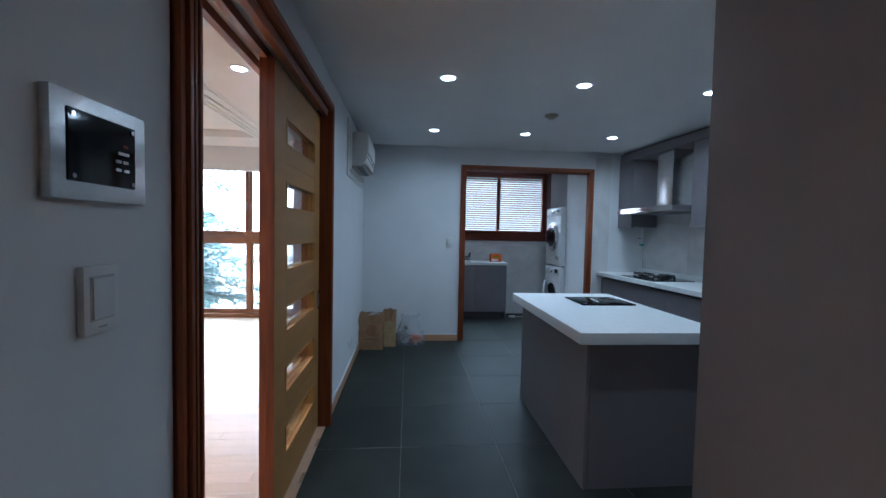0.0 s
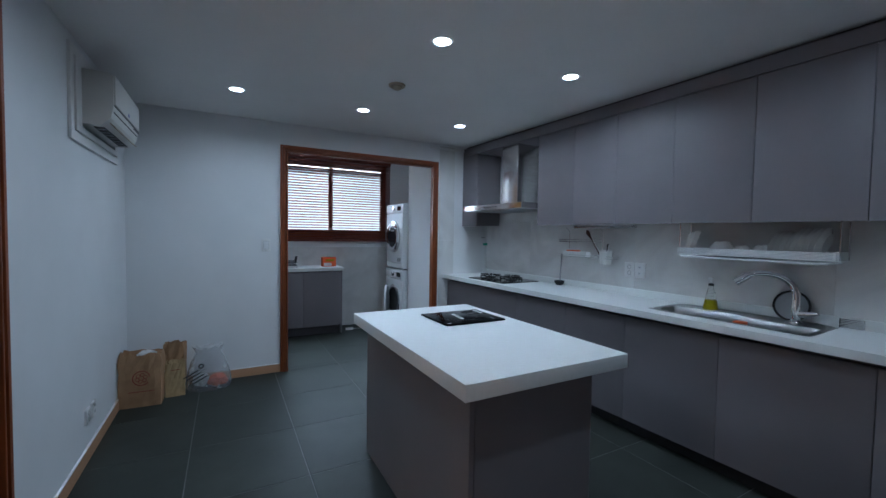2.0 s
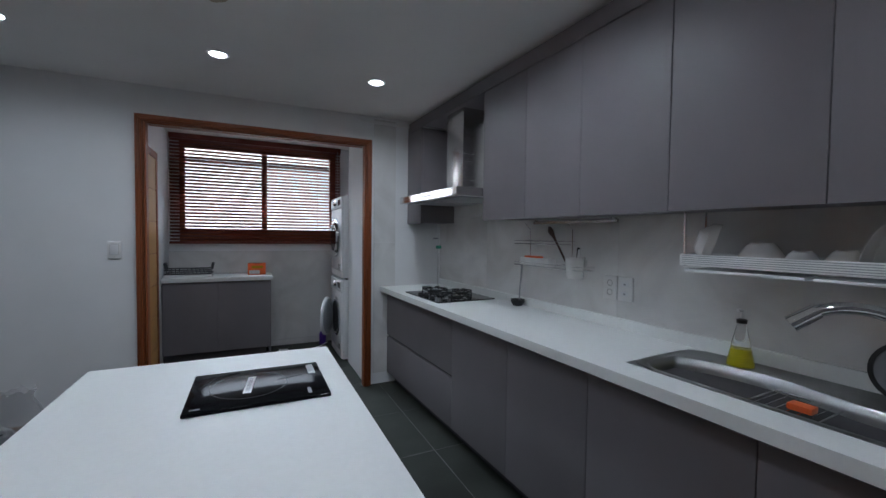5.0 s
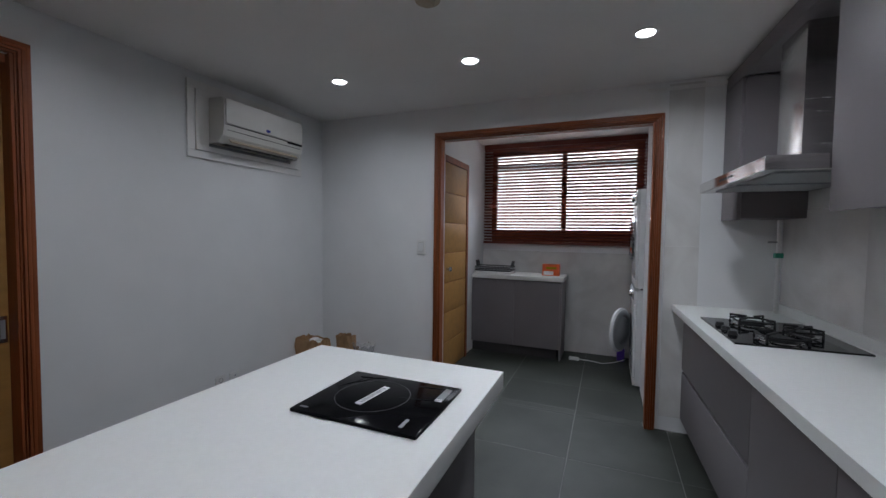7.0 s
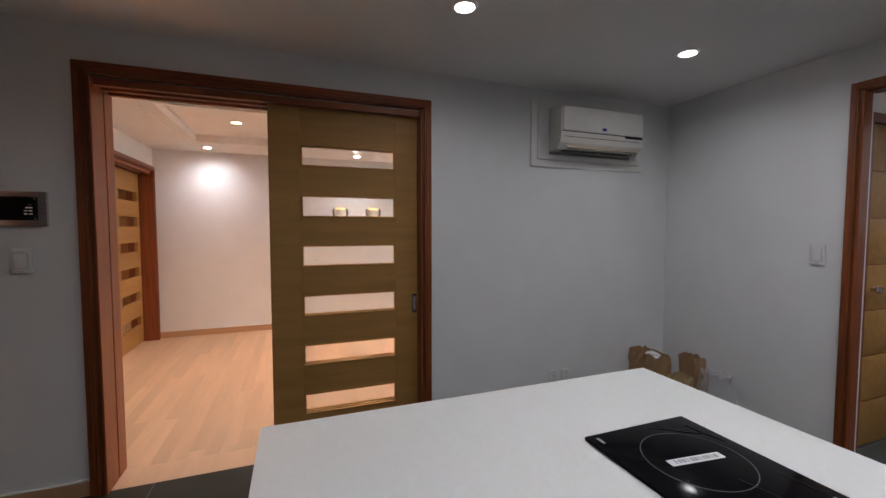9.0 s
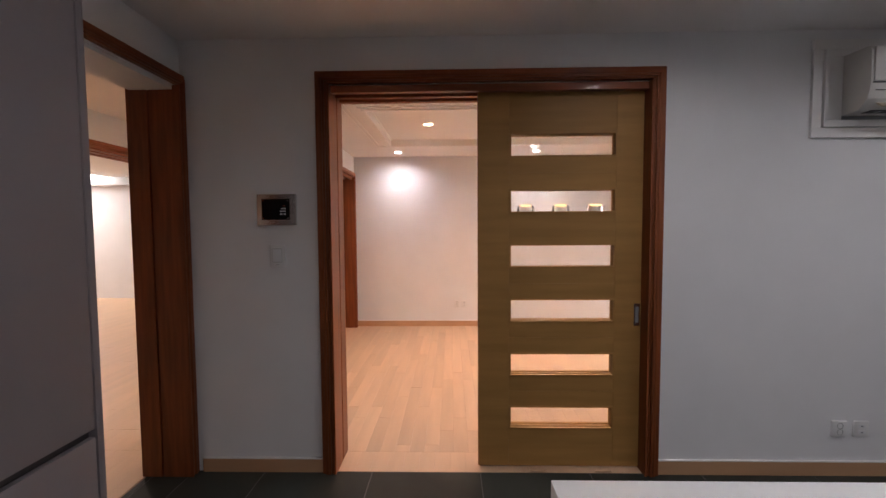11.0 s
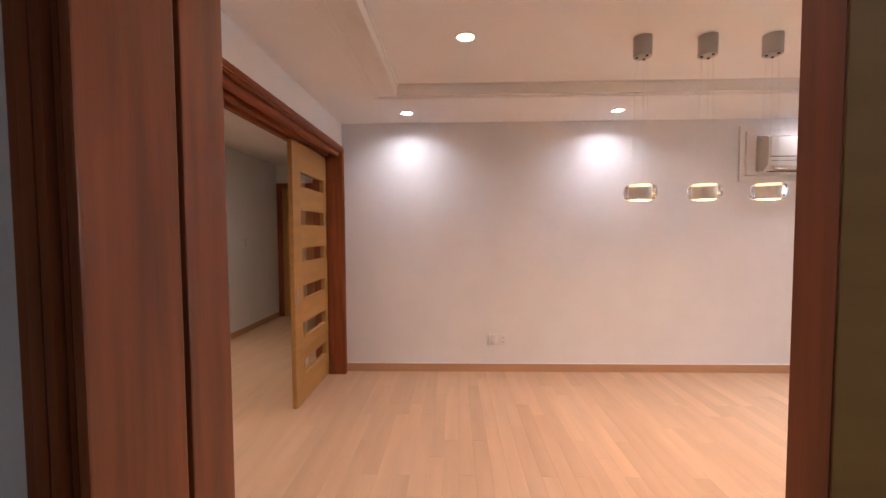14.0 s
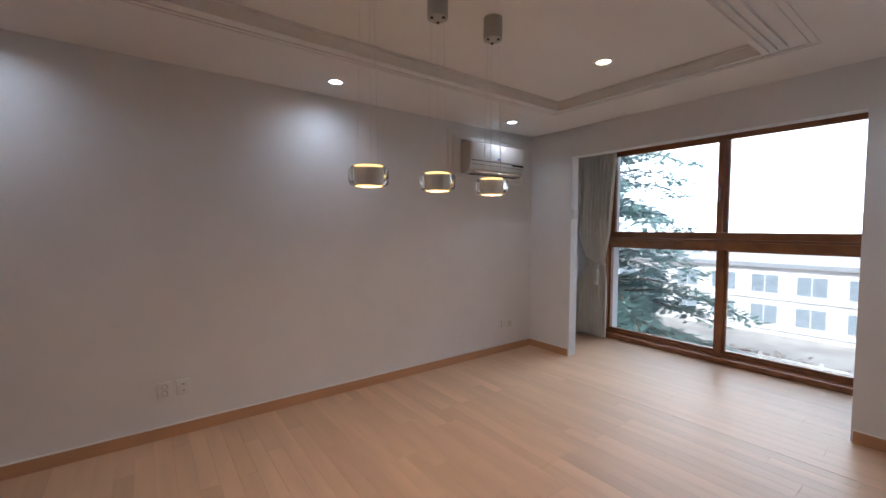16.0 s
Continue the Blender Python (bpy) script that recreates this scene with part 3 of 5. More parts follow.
k0 = None
for x, share in ((0.645, 0.7), (1.592, 1.0), (2.533, 1.5)):
    for y, row in ((3.453, 1.0), (4.845, BACK_ROW)) if x < 1 else ((2.061, FRONT_ROW), (3.453, 1.0), (4.845, BACK_ROW)):
        m = pose(x, y, KC)
        k0 = copy_thing(k0, m) if k0 else downlight(m, "round white recessed ceiling light, switched on", LAMP_COOL, PLASTIC, "kitchen ceiling lights")
        area_light("downlight_lamp", pose(x, y, KC - 0.012), 0.085, 0.085, KITCHEN_W * share * row, (0.93, 0.97, 1.0), 160, "DISK")
d0 = None
for x, y in ((-3.19, 1.738), (-3.19, 3.518), (-3.19, 5.275), (-0.68, 1.735), (-0.68, 3.40), (-0.68, 5.26)):
    m = pose(x, y, DC)
    d0 = copy_thing(d0, m) if d0 else downlight(m, "round white recessed ceiling light washing the wall", LAMP_COOL, PLASTIC, "dining wall lights")
    area_light("wall_washer_lamp", look((x, y, DC - 0.012), (x - 0.08 if x < -2 else x + 0.02, y, 1.5)), 0.06, 0.06, WASH_W, (0.95, 0.97, 1.0), 140, "DISK")
t0 = None
for y in (2.205, 4.76):
    m = pose(-1.927, y, TC)
    t0 = copy_thing(t0, m) if t0 else downlight(m, "round recessed ceiling light with a warm lens", LAMP_WARM, PLASTIC, "tray ceiling lights")
    area_light("tray_lamp", pose(-1.927, y, TC - 0.012), 0.085, 0.085, TRAY_W, (1.0, 0.58, 0.36), 150, "DISK")
h0 = None
for x, y, z in ((-3.49, -0.22, 2.40), (-1.2, 0.05, 2.40), (-5.38, -2.4, 2.42), (-2.6, -3.0, 2.42)):
    m = pose(x, y, z)
    h0 = copy_thing(h0, m) if h0 else downlight(m, "round recessed hall ceiling light with a warm lens", LAMP_WARM, PLASTIC, "hall ceiling lights")
    area_light("hall_lamp", pose(x, y, z - 0.012), 0.085, 0.085, HALL_W, (1.0, 0.82, 0.60), 150, "DISK")

# ---------- more materials ----------
KRAFT = mat("kraft_paper", (0.36, 0.22, 0.115), 0.8, var=0.12, scale=14, bump=0.25, bscale=40)
KRAFT_PALE = mat("pale_kraft_paper", (0.45, 0.33, 0.17), 0.8, var=0.10, scale=14, bump=0.25, bscale=40)
PAPER = mat("white_paper", (0.72, 0.72, 0.72), 0.8, var=0.06, scale=20, bump=0.3, bscale=60)
PRINT = mat("red_brown_print", (0.26, 0.07, 0.04), 0.8)
ORANGE = mat("orange_card", (0.75, 0.13, 0.03), 0.5, var=0.1)
GREENP = mat("green_plastic", (0.05, 0.30, 0.20), 0.4)
PURPLE = mat("purple_plastic", (0.08, 0.03, 0.30), 0.4)
YELLOW = mat("yellow_liquid", (0.72, 0.62, 0.02), 0.1, trans=0.55, var=0.03, bump=0)
FILM = mat("clear_film", (0.80, 0.81, 0.83), 0.25, trans=0.75, ior=1.1, var=0.05, bump=0.5, bscale=30)
CERAMIC = mat("white_ceramic", (0.74, 0.73, 0.71), 0.15, var=0.02, bump=0)
BLUEP = mat("blue_badge", (0.02, 0.03, 0.30), 0.3)
CLOTH = mat("cream_curtain", (0.66, 0.62, 0.54), 0.9, var=0.08, scale=9, bump=0.3, bscale=400, stretch=(3, 3, 0.5))
WINWOOD = mat("window_wood", (0.28, 0.115, 0.045), 0.35, var=0.2, scale=6, bump=0.05, bscale=60, stretch=(1.5, 4, 1.5), coat=0.2)
SLAT = mat("blind_slat", (0.15, 0.034, 0.022), 0.4, var=0.15, scale=5, rand=0.08)
BROWN = mat("dark_brown_wood", (0.055, 0.02, 0.012), 0.45, var=0.15)
PENDANT = mat("silver_pendant", (0.74, 0.70, 0.65), 0.35, 0.35, var=0.05, bump=0.02)
CANOPY = mat("grey_canopy", (0.42, 0.42, 0.41), 0.4, 0.3, var=0.03)
GLOW = mat("pendant_glow", (0.9, 0.7, 0.4), 0.5, glow=(1.0, 0.60, 0.18), power=1.7)


SWITCHGAP = mat("switch_gap", (0.50, 0.50, 0.49), 0.5)
OUTLET = mat("outlet_grey", (0.36, 0.36, 0.35), 0.4)
BEIGE = mat("beige_plastic", (0.42, 0.35, 0.26), 0.5)


# ---------- wall fittings ----------
def switch_plate(m, w, h, kind, label, category="light switch"):
    """A wall plate; local: x along the wall, y out of the wall towards -y, z up, centred."""
    s = thing("light_switch" if category == "light switch" else "wall_socket", (0, 0, 0), label, category)
    part("plate", bx(B(), (-w / 2, -0.013, -h / 2), (w / 2, 0, h / 2), 0.003), PLASTIC, s, smooth=True)
    if kind == "switch":
        part("rocker_gap", bx(B(), (-w * 0.34, -0.0138, -h * 0.31), (w * 0.34, -0.0125, h * 0.35)), SWITCHGAP, s)
        part("rocker", bx(B(), (-w * 0.3, -0.017, -h * 0.28), (w * 0.3, -0.012, h * 0.32), 0.0015), ENAMEL, s, smooth=True)
        part("mark", bx(B(), (-w * 0.12, -0.0136, -h * 0.42), (w * 0.12, -0.0128, -h * 0.40)), GREY, s)
    elif kind == "socket":
        for z in (-h * 0.2, h * 0.2):
            k = part("outlet", lathe(B(), [(0.0005, -0.002), (0.012, -0.002), (0.0145, 0.0012), (0.017, 0.0012), (0.017, -0.001)], (0, -0.013, z), 20, (0, -1, 0)), OUTLET, s, smooth=True)
            for x in (-0.005, 0.005):
                part("pin_hole", cyl(B(), (x, -0.0118, z), (x, -0.0108, z), 0.0022, seg=8), DARK, k)
    else:
        for z in (-h * 0.2, h * 0.2):
            part("insert", bx(B(), (-w * 0.22, -0.0145, z - h * 0.1), (w * 0.22, -0.0128, z + h * 0.1)), ENAMEL, s)
            part("jack", bx(B(), (-0.006, -0.0152, z - 0.004), (0.006, -0.0144, z + 0.004)), GREY, s)
    s.matrix_world = m
    return s


WEST, NORTH, EAST = 90, 0, -90     # rz of plates on walls that face +x, -y and -x
switch_plate(pose(KX, 1.474, 1.218, 0, 0, WEST), 0.08, 0.117, "switch", "white two-gang light switch on the kitchen wall")
switch_plate(pose(0.905, KY, 1.219, 0, 0, NORTH), 0.075, 0.12, "switch", "white light switch beside the laundry doorway")
switch_plate(pose(KX, 4.525, 0.262, 0, 0, WEST), 0.078, 0.085, "socket", "white double wall socket above the baseboard", "wall socket")
switch_plate(pose(KX, 4.64, 0.262, 0, 0, WEST), 0.078, 0.085, "jack", "white telephone and aerial plate above the baseboard", "wall socket")
switch_plate(pose(DXW, 2.498, 0.31, 0, 0, WEST), 0.078, 0.10, "socket", "white double wall socket on the dining wall", "wall socket")
switch_plate(pose(DXW, 2.598, 0.31, 0, 0, WEST), 0.078, 0.10, "jack", "white aerial plate beside the dining socket", "wall socket")
switch_plate(pose(DXW, 5.60, 0.30, 0, 0, WEST), 0.07, 0.09, "socket", "white wall socket near the window bay", "wall socket")
switch_plate(pose(DXW, 5.51, 0.30, 0, 0, WEST), 0.07, 0.09, "jack", "white aerial plate near the window bay", "wall socket")
switch_plate(pose(-2.983, 5.99, 1.48, 0, 0, WEST), 0.07, 0.10, "switch", "white light switch on the bay reveal")
switch_plate(pose(RX - 0.0145, 3.635, 1.085, 0, 0, EAST), 0.085, 0.12, "socket", "white double wall socket on the marble backsplash", "wall socket")
switch_plate(pose(RX - 0.0145, 3.545, 1.085, 0, 0, EAST), 0.085, 0.12, "jack", "white aerial plate on the marble backsplash", "wall socket")
switch_plate(pose(0.951, 5.90, 1.56, 0, 0, WEST), 0.06, 0.16, "switch", "white wall controller beside the laundry door")
switch_plate(pose(-5.0, -0.66, 1.2, 0, 0, 180), 0.075, 0.12, "switch", "white light switch on the hall wall")

wp = thing("wall_intercom", (KX, 1.4775, 1.469), "steel-framed intercom panel with a black screen", "intercom")
part("frame", bx(B(), (0, -0.107, -0.084), (0.018, 0.107, 0.084), 0.004), STEEL, wp, "brushed steel frame", True)
part("screen", bx(B(), (0.017, -0.079, -0.055), (0.0205, 0.073, 0.058), 0.001), BLACKGLASS, wp, "glossy black screen")
for y in (-0.07, 0.064):
    for z in (-0.047, 0.049):
        part("screw", cyl(B(), (0.0203, y, z), (0.0225, y, z), 0.004, seg=12), CHROME, wp)
for i, (y, z) in enumerate(((0.045, 0.02), (0.034, 0.006), (0.048, 0.006), (0.028, -0.009), (0.046, -0.009), (0.028, -0.024), (0.048, -0.024))):
    part("button", bx(B(), (0.0203, y - 0.006, z - 0.0025), (0.022, y + 0.006, z + 0.0025)), PLASTIC if i else PRINT, wp)

sd = thing("smoke_detector", (1.622, 4.17, KC), "small beige smoke detector on the kitchen ceiling", "smoke detector")
part("base", lathe(B(), [(0.0005, -0.012), (0.055, -0.012), (0.058, -0.004), (0.058, 0.0)]), BEIGE, sd, smooth=True)
part("sensor", lathe(B(), [(0.0005, -0.032), (0.022, -0.032), (0.034, -0.022), (0.036, -0.012)]), BEIGE, sd, smooth=True)


# ---------- air conditioners ----------
def air_conditioner(at, label):
    ac = thing("air_conditioner", at, label, "air conditioner", "wall air conditioners")
    W = 0.735
    bm = B()
    prof = [(0.0, 0.0), (0.10, 0.0), (0.145, 0.045), (0.158, 0.11), (0.158, 0.275), (0.14, 0.297), (0.0, 0.30)]
    vs = [[bm.verts.new((x, y, z)) for x, z in prof] for y in (0.0, W)]
    for i in range(len(prof)):
        k = (i + 1) % len(prof)
        bm.faces.new((vs[0][i], vs[0][k], vs[1][k], vs[1][i]))
    bm.faces.new(vs[0]), bm.faces.new(vs[1])
    part("casing", bm, ACWHITE, ac)
    part("front_panel", bx(B(), (0.150, 0.012, 0.125), (0.166, W - 0.012, 0.288), 0.005), ACWHITE, ac, "smooth white front panel", True)
    part("panel_gap", bx(B(), (0.150, 0.01, 0.116), (0.1605, W - 0.01, 0.122)), DARK, ac)
    part("display", bx(B(), (0.152, W - 0.17, 0.104), (0.163, W - 0.012, 0.116)), BLACKGLASS, ac, "narrow dark display strip")
    m = Matrix.Translation((0.166, W * 0.5, 0.150)) @ Matrix.Diagonal((1, 1, 0.5, 1))
    bm = lathe(B(), [(0.0005, 0.0015), (0.02, 0.0015), (0.022, 0.0)], seg=20, axis=(1, 0, 0))
    bmesh.ops.transform(bm, matrix=m, verts=bm.verts[:])
    part("badge", bm, BLUEP, ac, "small blue oval badge")
    bm = bx(B(), (-0.005, 0.06, -0.003), (0.005, W - 0.05, 0.003))
    bmesh.ops.transform(bm, matrix=Matrix.Translation((0.135, 0, 0.022)) @ Matrix.Rotation(radians(40), 4, "Y") @ Matrix.Diagonal((5.0, 1, 1, 1)), verts=bm.verts[:])
    part("louvre", bm, BEIGE, ac)
    # solid plate under the casing, dark for the shade of the outlet recess
    part("air_outlet", bx(B(), (0.055, 0.06, -0.003), (0.105, W - 0.05, 0.001)), DARK, ac, "dark plate standing for the shade in the air outlet")
    for i in range(7):
        part("vane", bx(B(), (0.06, 0.11 + i * 0.09, -0.006), (0.1, 0.116 + i * 0.09, -0.002)), GREY, ac)
    part("side_line", bx(B(), (0.150, 0.03, 0.082), (0.1565, W - 0.03, 0.085)), DARK, ac)
    return ac


def wall_frame(at):
    """Stepped white moulding round the air conditioner's niche."""
    f = thing("wall_frame", at, "white stepped moulding frame round the air conditioner", "moulding", "air conditioner frames")
    L, H = 1.03, 0.50
    for name, a, b in (("bottom_strip", (0, 0), (L, 0.05)), ("top_strip", (0, H - 0.05), (L, H)), ("side_strip", (0, 0.05), (0.05, H - 0.05)), ("side_strip", (L - 0.05, 0.05), (L, H - 0.05))):
        part(name, bx(B(), (0, a[0], a[1]), (0.016, b[0], b[1]), 0.003), TRIM_WHITE, f)
    i = 0.053
    for name, a, b in (("inner_strip", (i, i), (L - i, i + 0.035)), ("inner_strip", (i, H - i - 0.035), (L - i, H - i)), ("inner_strip", (i, i + 0.035), (i + 0.09, H - i - 0.035)), ("inner_strip", (L - i - 0.09, i + 0.035), (L - i, H - i - 0.035))):
        part(name, bx(B(), (0, a[0], a[1]), (0.026, b[0], b[1]), 0.003), TRIM_WHITE, f)
    # flat grey sheet on the wall; its colour paints the niche's shade
    part("niche_back", bx(B(), (0.001, 0.144, 0.089), (0.004, L - 0.144, H - 0.089)), GREY, f, "grey sheet painted as the niche shade behind the unit")
    return f


air_conditioner((KX + 0.003, 4.452, 1.935), "white wall-mounted air conditioner in the kitchen")
wall_frame((KX, 4.305, 1.823))
air_conditioner((DXW + 0.003, 4.895, 1.86), "white wall-mounted air conditioner in the dining room")
wall_frame((DXW, 4.745, 1.78))


# ---------- pendants ----------
def pendant(m):
    p = thing("pendant_lamp", (0, 0, 0), "glass and silver pendant lamp on thin wires, switched on", "pendant lamp", "dining pendant lamps")
    c = part("canopy", lathe(B(), [(0.0005, 0.728), (0.044, 0.728), (0.047, 0.731), (0.047, 0.8335)], seg=28), CANOPY, p, "grey metal ceiling canopy", True)
    for k in range(3):
        a = 2 * math.pi * k / 3 + 0.4
        part("cable_nut", cyl(B(), (0.03 * math.cos(a), 0.03 * math.sin(a), 0.722), (0.03 * math.cos(a), 0.03 * math.sin(a), 0.7285), 0.007, seg=10), DARK, c)
        part("wire", cyl(B(), (0.05 * math.cos(a), 0.05 * math.sin(a), 0.035), (0.03 * math.cos(a), 0.03 * math.sin(a), 0.724), 0.0009, seg=6), PLASTIC, p)
    part("shade", lathe(B(), [(0.050, -0.036), (0.055, -0.038), (0.059, -0.028), (0.060, 0.0), (0.059, 0.028), (0.055, 0.038), (0.050, 0.036), (0.052, 0.0), (0.050, -0.036)], seg=32), PENDANT, p, "silver metal shade", True)
    part("upper_glow", lathe(B(), [(0.0005, 0.026), (0.0505, 0.030)], seg=28), GLOW, p, "warm glowing upper lens")
    part("lower_glow", lathe(B(), [(0.0005, -0.026), (0.0505, -0.030)], seg=28), GLOW, p, "warm glowing lower lens")
    # emissive rings added for lamp light the glass shows at the shade's edges
    for z, r, k in ((0.028, 0.0605, 0.013), (-0.041, 0.0535, 0.005)):
        part("rim_glow", lathe(B(), [(0.036, z), (r, z), (r, z + k), (0.036, z + k), (0.036, z)], seg=32), GLOW, p, "glowing ring added for the lamp light caught at the rim", True)
    g = [(0.0615 + 0.022 * max(0.0, math.cos(a)) ** 0.6, 0.040 * math.sin(a)) for a in [radians(x) for x in range(-90, 91, 15)]]
    gl = part("glass_body", lathe(B(), g + [(0.0615, 0.0), g[0]], seg=40), GLASS, p, "thick clear glass ring", True)
    gl.visible_shadow = False
    p.matrix_world = m
    return p


p0 = None
for y in (3.160, 3.505, 3.846):
    m = pose(-1.97, y, 1.544)
    p0 = copy_thing(p0, m) if p0 else pendant(m)
    area_light("pendant_lamp_down", pose(-1.97, y, 1.504), 0.10, 0.10, PENDANT_W, (1.0, 0.62, 0.36), 165, "DISK")


# ---------- bay window and curtain ----------
win = thing("window_1", (-2.03, 7.03, 0), "brown wooden window with four large panes and a view of trees", "window")
win["kind"] = "structure"
wo1 = (-2.03, 7.03, 0)
WX0, WX1 = -3.26, -0.80
F = lambda name, a, b, **k: piece(name, a, b, WINWOOD, win, off=wo1, bevel=0.003, **k)
F("window_sill", (WX0, 6.93, 0.0), (WX1, 7.02, 0.055)), F("window_sill", (WX0, 7.02, 0.0), (WX1, 7.13, 0.085))
F("window_frame", (WX0, 6.97, 0.086), (WX0 + 0.065, 7.13, 2.36)), F("window_frame", (WX1 - 0.065, 6.97, 0.086), (WX1, 7.13, 2.36))
F("head", (WX0 + 0.066, 6.97, 2.26), (WX1 - 0.066, 7.13, 2.36)), F("transom", (WX0 + 0.066, 6.96, 1.125), (WX1 - 0.066, 7.13, 1.20))
F("transom_step", (WX0 + 0.066, 6.985, 1.2005), (WX1 - 0.066, 7.13, 1.225))
F("mullion", (-2.02, 7.0, 0.086), (-1.965, 7.10, 1.1245))
for a, b in ((WX0 + 0.066, -2.021), (-1.964, WX1 - 0.066)):
    for q in (((a, 7.03, 0.0855), (b, 7.07, 0.115)), ((a, 7.03, 1.105), (b, 7.07, 1.1245)), ((a, 7.03, 0.1155), (a + 0.022, 7.07, 1.1045)), ((b - 0.022, 7.03, 0.1155), (b, 7.07, 1.1045))):
        F("bead", *q)
    g = piece("pane", (a + 0.02, 7.045, 0.11), (b - 0.02, 7.051, 1.11), GLASS, win, off=wo1)
    g.visible_shadow = False
for a, b, y in ((WX0 + 0.066, -1.965, 7.08), (-2.045, WX1 - 0.066, 7.02)):
    for q in (((a, y - 0.02, 1.2255), (b, y + 0.02, 1.295)), ((a, y - 0.02, 2.20), (b, y + 0.02, 2.2595)), ((a, y - 0.02, 1.2955), (a + 0.05, y + 0.02, 2.1995)), ((b - 0.05, y - 0.02, 1.2955), (b, y + 0.02, 2.1995))):
        F("sash", *q)
    g = piece("pane", (a + 0.045, y - 0.003, 1.29), (b - 0.045, y + 0.003, 2.205), GLASS, win, off=wo1)
    g.visible_shadow = False
piece("sash_handle", (-2.03, 6.992, 1.60), (-2.012, 7.0, 1.74), STEEL, win, bevel=0.002, off=wo1)

cu = thing("curtain", (-3.27, 6.80, 0.02), "cream pleated curtain tied back beside the window", "curtain")
bm, rows, cols = B(), 46, 120
grid = []
for r in range(rows + 1):
    z = 2.33 * r / rows
    t = z - 0.93
    pinch = math.exp(-(t / 0.22) ** 2)
    right = (0.19 if t < 0 else 0.19 + 0.08 * min(1, t / 1.2)) - 0.03 * pinch
    left = -0.225 + 0.12 * pinch
    width, mid = right - left, (right + left) / 2
    line = []
    for c in range(cols + 1):
        u = c / cols
        fold = math.sin(u * 2 * math.pi * 9 + 0.5 * math.sin(z * 2.0 + u * 5)) * (0.030 * (1 - 0.55 * pinch)) + 0.006 * math.sin(u * 51 + z * 3)
        line.append(bm.verts.new((mid + (u - 0.5) * width, fold, z)))
    grid.append(line)
for a, b in zip(grid, grid[1:]):
    for c in range(cols):
        bm.faces.new((a[c], a[c + 1], b[c + 1], b[c]))
cl = part("cloth", bm, CLOTH, cu, smooth=True)
sol = cl.modifiers.new("thickness", "SOLIDIFY")
sol.thickness = 0.003
tie = [(0.028 + 0.138 * math.cos(a), 0.055 * math.sin(a), 0.93 - 0.05 * math.cos(a)) for a in [2 * math.pi * i / 28 for i in range(28)]]
tb = part("tieback", tube(B(), tie, 0.007, 8, True), CLOTH, cu, "twisted cord tieback", True)
part("tassel", lathe(B(), [(0.001, 0.95), (0.016, 0.935), (0.018, 0.905), (0.010, 0.895), (0.020, 0.87), (0.024, 0.70), (0.001, 0.70)], (0.09, -0.06, -0.06), 16), CLOTH, cu, "cream cord tassel", True)
rl = thing("curtain_rail", (-2.0, 6.80, 2.365), "slim white curtain rail under the bay ceiling", "curtain rail")
part("track", bx(B(), (-1.44, -0.015, -0.012), (1.3, 0.015, 0.034), 0.003), PLASTIC, rl)


# ---------- laundry ----------
w2 = thing("window_2", (1.88, 7.38, 1.24), "dark-stained wooden sliding window behind the blind", "window")
w2["kind"] = "structure"
o2 = (1.88, 7.38, 1.24)
for n, a, b in (("window_frame", (1.05, 7.345, 1.24), (1.10, 7.42, 2.36)), ("window_frame", (2.65, 7.345, 1.24), (2.72, 7.42, 2.36)), ("window_frame", (1.1005, 7.345, 2.28), (2.6495, 7.42, 2.36)),
                ("window_sill", (1.1005, 7.345, 1.24), (2.6495, 7.42, 1.39)), ("mullion", (1.872, 7.35, 1.391), (1.925, 7.41, 2.279))):
    piece(n, a, b, DARKWOOD, w2, off=o2)
for a, b in ((1.101, 1.871), (1.926, 2.649)):
    g = piece("pane", (a, 7.38, 1.391), (b, 7.385, 2.279), GLASS, w2, off=o2)
    g.visible_shadow = False

bl = thing("venetian_blind", (1.868, 7.27, 1.22), "reddish-brown wooden venetian blind with open slats", "blind")
part("head_rail", bx(B(), (-0.90, -0.02, 1.13), (0.90, 0.03, 1.185), 0.003), SLAT, bl)
part("bottom_rail", bx(B(), (-0.90, -0.014, 0.0), (0.90, 0.014, 0.03), 0.004), SLAT, bl)
sm = bx(B(), (-0.895, -0.0175, -0.0012), (0.895, 0.0175, 0.0012))
bmesh.ops.transform(sm, matrix=Matrix.Rotation(radians(-35), 4, "X"), verts=sm.verts[:])
first = part("slat", sm, SLAT, bl)
first.location.z = 0.05
for i in range(1, 31):
    s = new("slat", first.data)
    s.parent, s.location = bl, (0, 0, 0.05 + i * 0.0355)
for x in (-0.62, 0.0, 0.62):
    part("ladder_cord", bx(B(), (x - 0.002, -0.0195, 0.03), (x + 0.002, -0.0185, 1.13)), SLAT, bl)
part("pull_cord", cyl(B(), (0.86, -0.03, 0.35), (0.86, -0.024, 1.14), 0.002, seg=6), PAPER, bl)

structure("trim_laundry_ledge", boxes(((0.955, 7.30, 0.07), (3.29, 7.329, 1.135)), ((0.955, 7.295, 0.0), (3.29, 7.329, 0.069))), SPLASH, "white tiled ledge below the laundry window", "ledge")
ld = thing("door_1", (0.952, 6.26, 0), "honey-coloured wooden laundry door with horizontal grooves", "door")
ld["kind"] = "structure"
do = (0.952, 6.26, 0)
for i in range(7):
    z0, z1 = 0.01 + i * 0.286, 0.01 + (i + 1) * 0.286 - 0.006
    piece("panel", (0.951, 5.985, z0), (0.972, 6.60, z1), LEAFWOOD, ld, bevel=0.002, off=do)
